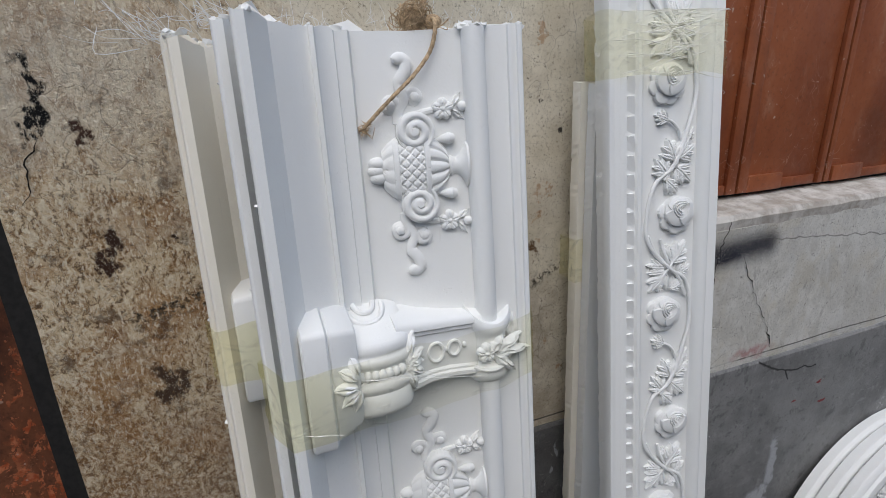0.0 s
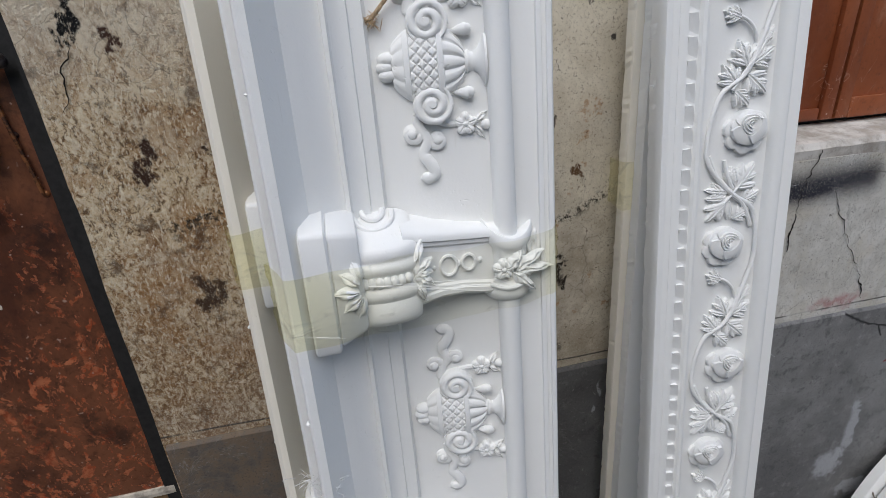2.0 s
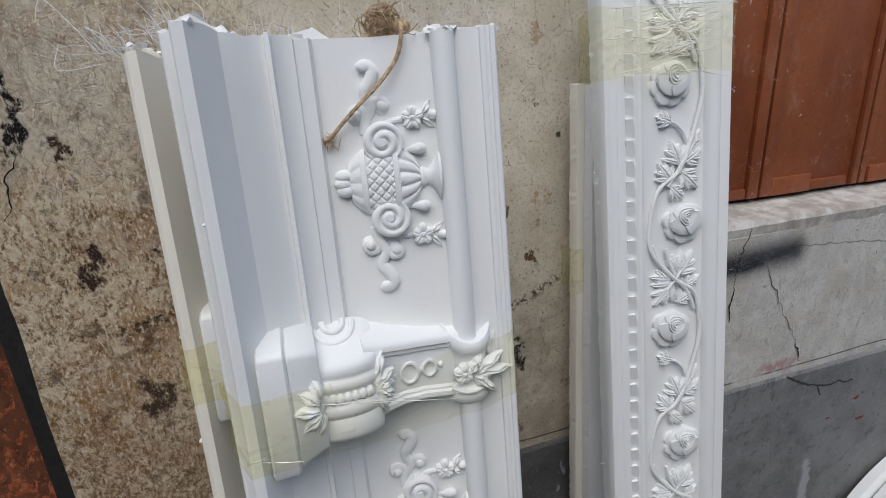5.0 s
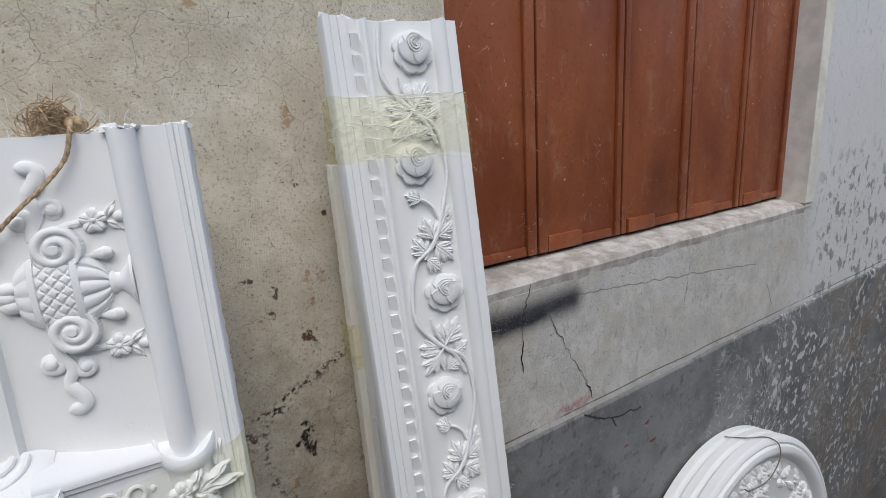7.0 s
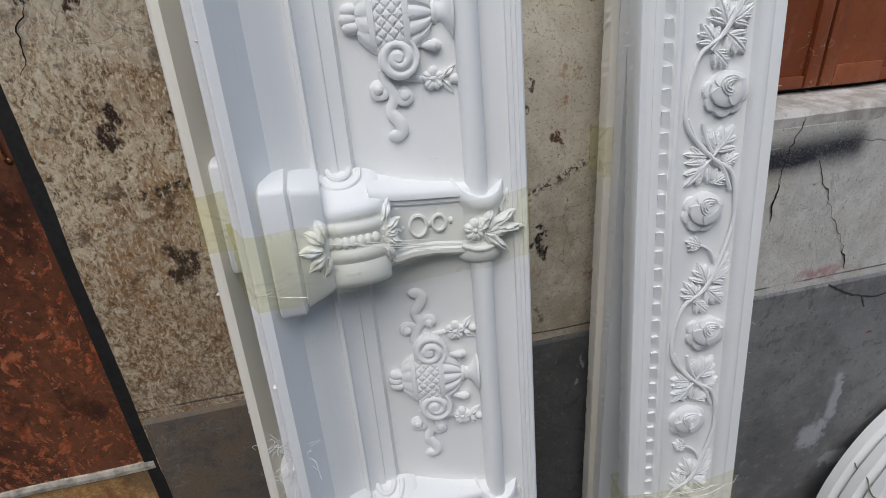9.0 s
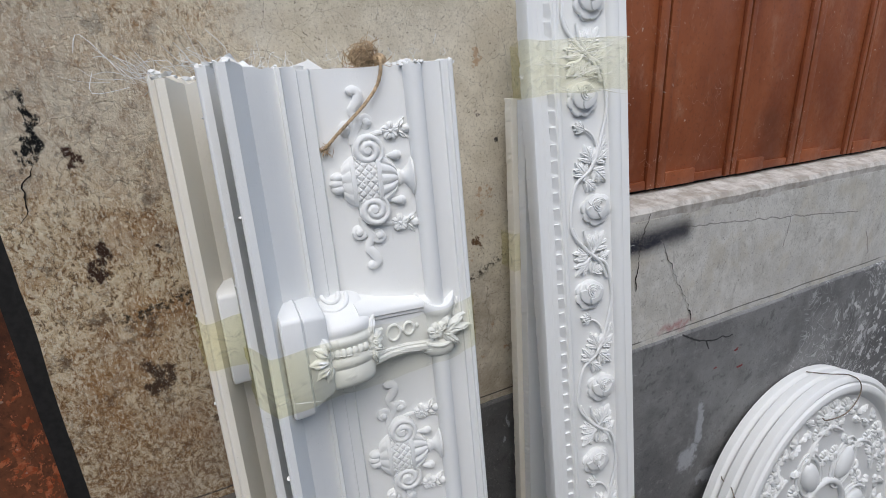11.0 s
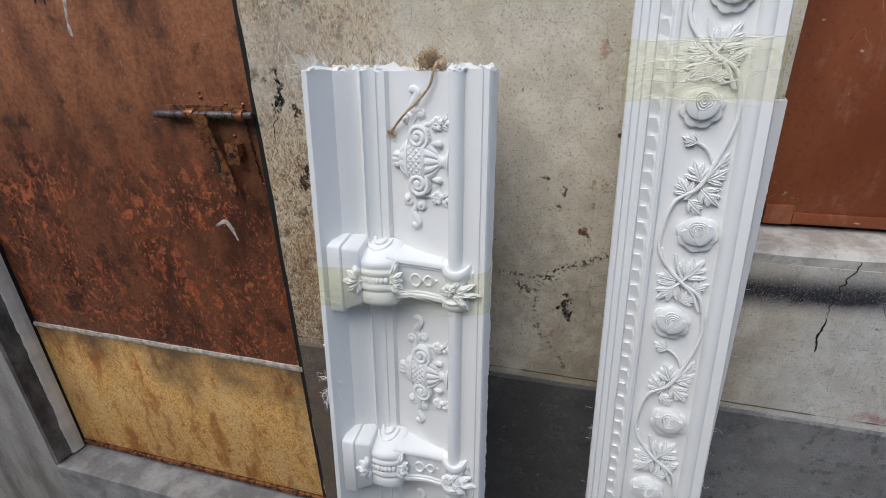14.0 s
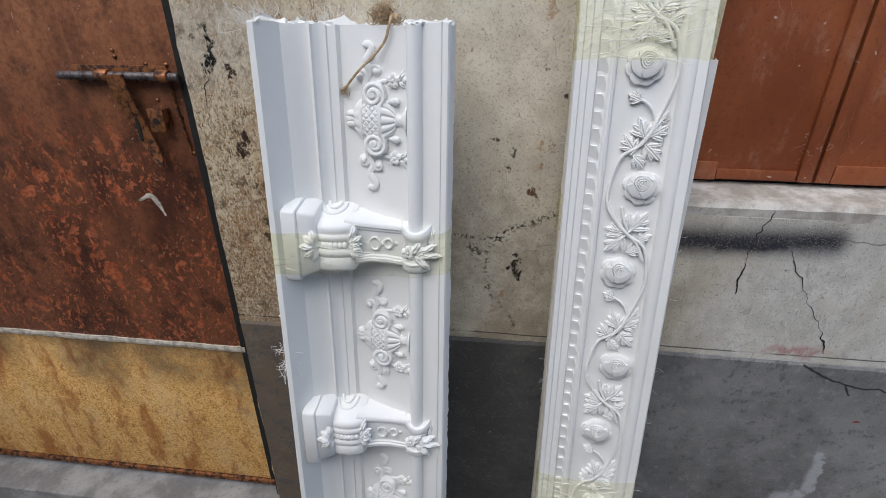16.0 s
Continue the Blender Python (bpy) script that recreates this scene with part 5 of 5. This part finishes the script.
def cluster_spray():
    """A slanting spray of lobed leaves with a long bud at its head."""
    leaves = [(0.004, -0.016, -0.008, 0.014), (0.007, -0.013, 0.033, 0.004), (0.004, -0.022, 0.028, -0.045), (-0.007, -0.033, -0.024, -0.010), (-0.009, -0.038, 0.010, -0.057, 0.85), (0.014, 0.000, 0.031, 0.025, 0.5)]
    return cluster(leaves, -0.040, 0.044, -0.064, 0.032, [(((0.029, -0.003, 0.022), (0.014, -0.005, -0.001), (0.002, -0.005, -0.018), (-0.012, -0.004, -0.038)), 0.0019)])


def bud():
    leaves = [(0.004, -0.002, -0.016, 0.006, 0.9)]
    return cluster(leaves, -0.020, 0.012, -0.014, 0.018, [(((0.024, -0.002, -0.030), (0.018, -0.003, -0.014), (0.010, -0.003, -0.005), (0.002, -0.003, -0.001)), 0.0020)])


rose_moulding = thing("frieze_moulding", AT_R, "tall white gypsum frieze moulding with rose vine relief, leaning on wall", "moulding", "gypsum frieze mouldings")
part("profile", moulding(FACE_R, BOTTOM_R, TOP_R, 0.013, 7, 0.005, 300), GYPSUM, rose_moulding)
ROSES = [0.289, 0.159, -0.003, -0.136, -0.300, -0.435, -0.598, -0.733, -0.896, -1.03, -1.19]
first, sprigs = None, {}
for i, z in enumerate(ROSES):
    m = Matrix.Translation((-0.006 + (0.008 if i % 2 == 0 else -0.008), 0.0005, z)) @ Matrix.Rotation(0.22 * math.sin(i * 2.3), 4, "Y") @ Matrix.Diagonal((1.0, 1.0, 1.0, 1))
    if first is None:
        first = part("rose", carved(rose_height, -0.0285, 0.0285, -0.0285, 0.0285, 0.0005), GYPSUM, rose_moulding, m=m)
    else:
        again(first, m)
    if i + 1 < len(ROSES):
        mid = (z + ROSES[i + 1]) / 2
        if i % 2:
            for name, build, m in (("leaf_spray", cluster_spray, Matrix.Translation((-0.006, 0.0005, mid))), ("bud", bud, Matrix.Translation((-0.016, 0.0005, z - 0.044)))):
                sprigs[name] = again(sprigs[name], m) if name in sprigs else part(name, build(), GYPSUM, rose_moulding, m=m)
        else:
            m = Matrix.Translation((-0.008, 0.0005, mid))
            sprigs["leaf_cross"] = again(sprigs["leaf_cross"], m) if "leaf_cross" in sprigs else part("leaf_cross", cluster_cross(), GYPSUM, rose_moulding, m=m)
pts = [(-0.036, -0.002, TOP_R - 0.004)]
for i in range(len(ROSES) - 1):
    z0, z1 = ROSES[i], ROSES[i + 1]
    if i % 2 == 0:
        pts += [(-0.041, -0.002, z0 - 0.004), (-0.038, -0.003, z0 * 0.72 + z1 * 0.28), (-0.008, -0.004, (z0 + z1) / 2 - 0.006), (0.018, -0.003, z0 * 0.30 + z1 * 0.70)]
    else:
        pts += [(0.0265, -0.002, z0 - 0.006), (0.020, -0.003, z0 * 0.74 + z1 * 0.26), (-0.002, -0.004, (z0 + z1) / 2 - 0.018), (-0.030, -0.003, z0 * 0.24 + z1 * 0.76)]
part("vine", tube(bmesh.new(), curve(pts, 6), 0.0026, 10), GYPSUM, rose_moulding)
bm = bmesh.new()
v = [bm.verts.new(p) for p in ((-0.0075, -0.0004, -0.0107), (0.0075, -0.0004, -0.0107), (0.0078, -0.0040, -0.0005), (0.0032, -0.0062, 0.0098), (-0.0075, -0.0056, 0.0098), (-0.0075, 0.002, 0.0102), (0.0034, 0.002, 0.0102), (0.0082, 0.002, -0.0001), (0.0078, 0.002, -0.0107), (-0.0075, 0.002, -0.0107))]
for f in ((0, 1, 2, 3, 4), (4, 3, 6, 5), (3, 2, 7, 6), (2, 1, 8, 7), (0, 4, 5, 9), (1, 0, 9, 8), (5, 6, 7, 8, 9)):
    bm.faces.new([v[k] for k in f])
bmesh.ops.recalc_face_normals(bm, faces=bm.faces)
tooth = part("dentil", bm, GYPSUM, rose_moulding, smooth=False, m=Matrix.Translation((-0.0672, -0.0052, 0.2955)) @ Matrix.Diagonal((0.76, 0.72, 1.05, 1)))
for i in range(1, 75):
    again(tooth, Matrix.Translation((-0.0672, -0.0052, 0.2955 - 0.0231 * i)) @ Matrix.Diagonal((0.76, 0.72, 1.05, 1)))

AT_B = placed((0.514, 0.553, 1.458), -1, -0.012, 0.030)
plank = [(-0.098, 0.0), (-0.097, 0.004), (-0.06, 0.006), (0.0, 0.006), (0.06, 0.006), (0.079, 0.004), (0.080, 0.0)]
for i, (dx, dy, tp) in enumerate(((0.0, 0.0, 0.160), (0.0105, -0.0175, 0.158))):
    back = thing("backing_board", AT_B @ Matrix.Translation((dx, dy, 0)), "plain white gypsum length standing behind the rose moulding", "board", "plain gypsum lengths")
    part("board", moulding(plank, -1.455, tp, 0.012, 11 + i, 0.002, 300), GYPSUM_OLD if i == 0 else GYPSUM, back, smooth=False)
for z0, z1, off, sl in ((0.166, 0.236, 0.004, 0.0), (-0.60, -0.535, 0.003, 0.03)):
    film = thing("stretch_film", AT_R, "yellowed clear stretch film wound round the rose moulding", "film wrap", "film wraps")
    no_shadow(part("wrap", wrapped(FACE_R, 0.03, z0, z1, off, z0, sl), FILM, film))
    rnd = random.Random(5)
    # creases of the wound film, pale so that they draw its highlights
    for i in range(30 if z0 > 0 else 6):
        a = rnd.uniform(z0, z1)
        b = a + rnd.uniform(-0.015, 0.04)
        u0, u1 = rnd.uniform(-0.107, -0.03), rnd.uniform(0.0, 0.063)
        pts = [(u0 + (u1 - u0) * t, -0.0185 - off + (0.007 if u0 + (u1 - u0) * t > 0.05 else 0) - 0.004 * math.sin(math.pi * t), min(a + (b - a) * t + 0.002 * math.sin(t * 9 + i), z1 - 0.002)) for t in [k / 10 for k in range(11)]]
        no_shadow(part("crease", tube(bmesh.new(), pts, [0.0002] + [rnd.uniform(0.0002, 0.0007) for _ in range(9)] + [0.0002], 6), CREASE_GLINT, film))
film = thing("stretch_film", AT_B, "yellowed clear film round the plain gypsum length", "film wrap", "film wraps")
no_shadow(part("wrap", wrapped(plank, 0.03, -0.105, -0.045, 0.0025, 9, 0.0), FILM, film))

# ---- the ceiling medallions ----
R_D = 0.425
TILT_D = 0.115
AT_D = Matrix.Translation((1.40, 0.395, 0.0)) @ Matrix.Rotation(0.0, 4, "Z") @ Matrix.Rotation(-TILT_D, 4, "X")


def medallion(bm, depth, y):
    loops = []
    prof = [(0.0, 0.012), (R_D * 0.83, 0.012), (R_D * 0.855, 0.010), (R_D * 0.87, 0.002), (R_D * 0.89, -0.007), (R_D * 0.915, -0.010), (R_D * 0.94, -0.007), (R_D * 0.95, -0.001),  (R_D * 0.965, -0.004), (R_D * 0.99, -0.001), (R_D, 0.004), (R_D, depth - 0.004), (R_D - 0.007, depth - 0.001), (R_D - 0.009, depth), (0.0, depth)]
    n = 96
    rows = []
    for r, d in prof:
        rows.append([bm.verts.new((max(r, 0.002) * math.cos(2 * math.pi * k / n) * (1 + 0.002 * noise.noise((k * 0.9, y * 50, r))), y + d, R_D + max(r, 0.002) * math.sin(2 * math.pi * k / n))) for k in range(n)])
    for a, b in zip(rows, rows[1:]):
        for k in range(n):
            bm.faces.new((a[k], a[(k + 1) % n], b[(k + 1) % n], b[k]))
    bmesh.ops.recalc_face_normals(bm, faces=bm.faces)
    return bm


for i, y in enumerate((0.0, 0.0335, 0.067)):
    disc = thing("ceiling_medallion", AT_D @ Matrix.Translation((-0.004 * i, 0, 0)), ("round white gypsum ceiling medallion with flower reliefs, leaning on wall", "round white gypsum ceiling medallion stacked behind another")[i > 0], "medallion", "ceiling medallions")
    part("disc", medallion(bmesh.new(), 0.0260, y), GYPSUM, disc)
    if i == 0:
        front_disc = disc


def daisy():
    """A small open flower of thirteen rays round a button, for a radius of 1."""
    def height(x, z):
        q, a = math.hypot(x, z), math.atan2(z, x)
        if q < 0.28:
            return 0.30 + 0.16 * math.sqrt(1 - (q / 0.28) ** 2)
        ray = abs(math.cos(6.5 * a)) ** 0.7
        reach = 0.80 + 0.20 * ray
        if q > reach:
            return 0.0
        return 0.05 + 0.24 * ray * math.sqrt(max(0.0, 1 - ((q - 0.55) / 0.5) ** 2))

    return carved(height, -1.04, 1.04, -1.04, 1.04, 0.05)


DAISY = None


for s in range(6):
    a = math.pi / 2 + s * math.pi / 3 - 0.12
    m = Matrix.Translation((0, 0.012, R_D)) @ Matrix.Rotation(-a, 4, "Y")
    part("oval_boss", lump(bmesh.new(), (R_D * 0.40, -0.004, 0), (0.05, 0.016, 0.033), 0, 20, 12), GYPSUM, front_disc, m=m @ Matrix.Rotation(0.52, 4, "Y"))
    for k, r in ((1.0, 0.0045), (1.24, 0.003)):
        pts = [(R_D * 0.40 + 0.064 * k * math.cos(t), -0.003, 0.047 * k * math.sin(t)) for t in [2 * math.pi * j / 28 for j in range(29)]]
        part("oval_rim", tube(bmesh.new(), pts, r, 8), GYPSUM, front_disc, m=m @ Matrix.Rotation(0.52, 4, "Y"))
    for rr, da, r in ((0.775, 0.02, 0.030), (0.76, 0.17, 0.031), (0.77, -0.15, 0.029), (0.665, 0.08, 0.029), (0.67, -0.09, 0.028), (0.66, 0.25, 0.024), (0.44, 0.12, 0.026), (0.45, -0.14, 0.025), (0.775, -0.30, 0.024)):
        at = m @ Matrix.Translation((R_D * rr * math.cos(da), 0, R_D * rr * math.sin(da))) @ Matrix.Diagonal((r, r * 0.9, r, 1))
        if DAISY is None:
            DAISY = part("daisy", daisy(), GYPSUM, front_disc, m=at)
        else:
            again(DAISY, at, front_disc)
    for rr, da, t in ((0.72, 0.36, 2.0), (0.76, 0.32, 1.2), (0.70, -0.36, -2.0), (0.74, -0.42, -1.2), (0.60, 0.28, 2.6), (0.58, -0.26, -2.6), (0.72, 0.1, 1.6), (0.72, -0.06, -1.5)):
        bm = leaf(bmesh.new(), (R_D * rr * math.cos(da), 0, R_D * rr * math.sin(da)), t, 0.05, 0.026, 0.010, 3)
        part("leaf", bm, GYPSUM, front_disc, m=m)
    part("scroll_stem", tube(bmesh.new(), curve([(R_D * 0.28, -0.003, 0.09), (R_D * 0.52, -0.004, 0.10), (R_D * 0.66, -0.004, 0.03), (R_D * 0.60, -0.004, -0.05)], 8), 0.005, 8), GYPSUM, front_disc, m=m)
pts = [(0.11 * math.cos(t), -0.002, 0.11 * math.sin(t)) for t in [2 * math.pi * j / 40 for j in range(41)]]
part("centre_ring", tube(bmesh.new(), pts, 0.010, 10), GYPSUM, front_disc, m=Matrix.Translation((0, 0.012, R_D)))
string = thing("string_loop", AT_D, "grey-brown string tied over the medallions", "string")
pts = curve([(0.00, 0.07, 2 * R_D + 0.001), (0.03, 0.03, 2 * R_D + 0.0015), (0.08, 0.004, 2 * R_D - 0.006), (0.105, -0.012, 2 * R_D - 0.030), (0.10, -0.014, 2 * R_D - 0.07), (0.05, -0.010, 2 * R_D - 0.105), (-0.03, -0.006, 2 * R_D - 0.10), (-0.055, -0.006, 2 * R_D - 0.085)], 6)
part("string", tube(bmesh.new(), pts, 0.0016, 6), TWIG, string)

pts = []
for k in range(13):
    a = 2.62 - 0.010 * k + 0.012 * math.sin(k)
    rr = R_D + 0.0016
    pts.append((rr * math.cos(a), 0.004 + 0.0072 * k, R_D + rr * math.sin(a)))
part("string_end", tube(bmesh.new(), pts, 0.0014, 6), TWIG, string)

# ---- rope, fibres, cracks ----
rope = thing("jute_rope", AT_F, "frayed brown jute rope knotted over the cornice top", "rope")
path = curve([(0.022, 0.022, 0.203), (0.025, 0.004, 0.212), (0.025, -0.005, 0.202), (0.019, -0.006, 0.184), (0.004, -0.010, 0.166), (-0.013, -0.012, 0.151), (-0.029, -0.008, 0.137), (-0.041, -0.004, 0.1255)], 10)
for s in range(3):
    pts = []
    for i, p in enumerate(path):
        a = i * 0.75 + s * 2.094
        pts.append(p + Vector((math.cos(a), math.sin(a) * 0.6, math.sin(a) * 0.6)) * 0.0009)
    part("strand", tube(bmesh.new(), pts, 0.0011, 7), JUTE, rope)
rnd = random.Random(3)
bm = bmesh.new()
for i in range(150):
    c = Vector((0.010 + rnd.gauss(0, 0.007), 0.012 + rnd.gauss(0, 0.006), 0.215 + rnd.gauss(0, 0.004)))
    v = Vector((rnd.gauss(0, 1), rnd.gauss(0, 0.8), rnd.gauss(0.5, 0.8))).normalized() * rnd.uniform(0.008, 0.016)
    w = Vector((rnd.gauss(0, 1), rnd.gauss(0, 1), rnd.gauss(0, 1))) * 0.004
    part("knot_fibre", tube(bmesh.new(), curve([c - v, c + w, c + v], 4), [0.0002] + [rnd.uniform(0.0002, 0.0006)] * 7 + [0.0001], 5), JUTE, rope)
lump(bm, (0.008, 0.012, 0.213), (0.012, 0.009, 0.008))
lump(bm, (0.026, 0.012, 0.211), (0.008, 0.008, 0.006))
part("knot", bm, JUTE, rope, "frayed knot")
bm = bmesh.new()
for i in range(26):
    c = Vector((-0.041 + rnd.gauss(0, 0.003), -0.004, 0.1245 + rnd.gauss(0, 0.003)))
    v = Vector((rnd.gauss(0, 1), rnd.gauss(0, 0.4), rnd.gauss(-0.3, 1))).normalized() * 0.005
    tube(bm, [c - v, c, c + v], [0.0002, 0.0006, 0.0002], 4)
part("frayed_end", bm, JUTE, rope)


def fibres(m, label, spots, seed):
    ob = thing("loose_fibres", m, label, "fibres", kind="stuff")
    rnd = random.Random(seed)
    bm = bmesh.new()
    for (x, y, z), (vx, vy, vz), spread, length, count in spots:
        for i in range(count):
            along = spread > 0.1
            c = Vector((x + rnd.gauss(0, 0.0008 if along else spread), y + rnd.gauss(0, 0.002 if along else spread * 0.4), z + rnd.gauss(0, spread if along else spread * 0.3)))
            v = Vector((vx + rnd.gauss(0, 0.5), vy + rnd.gauss(0, 0.4), vz + rnd.gauss(0, 0.35))).normalized() * length * rnd.uniform(0.3, 1.0)
            b = Vector((rnd.gauss(0, 1), rnd.gauss(0, 1), rnd.gauss(0, 1))) * length * 0.16
            r = rnd.uniform(0.00016, 0.00038)
            tube(bm, curve([c, c + v * 0.5 + b, c + v], 4), [r] * 8 + [r * 0.4], 4)
    part("fibre", bm, FIBRE, ob)


fibres(AT_F, "loose white glass fibres sticking out of broken gypsum", [((-0.192, 0.02, 0.205), (-1.0, 0.2, 0.35), 0.014, 0.055, 26), ((-0.135, -0.03, 0.208), (-0.6, 0.1, 0.6), 0.012, 0.035, 22), ((-0.10, 0.05, 0.208), (-0.2, 0.2, 0.9), 0.03, 0.04, 26),
       ((-0.05, 0.03, 0.206), (0.0, 0.0, 1.0), 0.03, 0.02, 30), ((0.06, 0.03, 0.206), (0.2, 0.0, 0.9), 0.03, 0.012, 40), ((-0.123, -0.07, -0.27), (-0.5, -0.2, -0.8), 0.004, 0.035, 40), ((-0.123, -0.07, -0.25), (-0.7, -0.2, -0.3), 0.010, 0.02, 25)], 8)
fibres(AT_R, "loose white glass fibres along the rose moulding", [((-0.108, -0.004, 0.1), (-1.0, -0.2, 0.2), 0.12, 0.013, 12), ((0.064, 0.004, -0.3), (1.0, -0.2, -0.2), 0.2, 0.014, 9), ((-0.03, 0.004, 0.325), (0.0, 0.0, 1.0), 0.04, 0.016, 40), ((-0.107, -0.004, -0.4), (-1.0, -0.2, 0.0), 0.15, 0.012, 10)], 12)

# jagged cracks in the plaster
rnd = random.Random(21)


def crack(a, b, width, n=14, wander=0.006):
    a, b = Vector((a[0], 0, a[1])), Vector((b[0], 0, b[1]))
    side = Vector((-(b - a).z, 0, (b - a).x)).normalized()
    pts, rad = [], []
    for i in range(n + 1):
        t = i / n
        p = a.lerp(b, t) + side * wander * noise.noise((t * 5, a.x * 9, a.z * 9)) + side * rnd.uniform(-0.0012, 0.0012)
        pts.append((p.x, WALL_Y - 0.0018, p.z))
        rad.append(width * (0.35 + 0.65 * math.sin(math.pi * t)) * rnd.uniform(0.5, 1.3))
    return part("crack", tube(bmesh.new(), pts, rad, 6, 0.25), CRACK, wall, smooth=False)


for a, b, w in (((0.764, 1.384), (0.746, 1.329), 0.0013), ((0.746, 1.329), (0.744, 1.287), 0.0007), ((0.745, 1.287), (0.743, 1.223), 0.0016), ((0.807, 1.314), (0.85, 1.24), 0.0011), ((0.85, 1.24), (0.905, 1.158), 0.0007),
                ((0.905, 1.158), (0.93, 1.108), 0.0014), ((-0.17, 1.585), (-0.19, 1.52), 0.0008), ((1.25, 1.34), (1.23, 1.22), 0.0005)):
    crack(a, b, w)
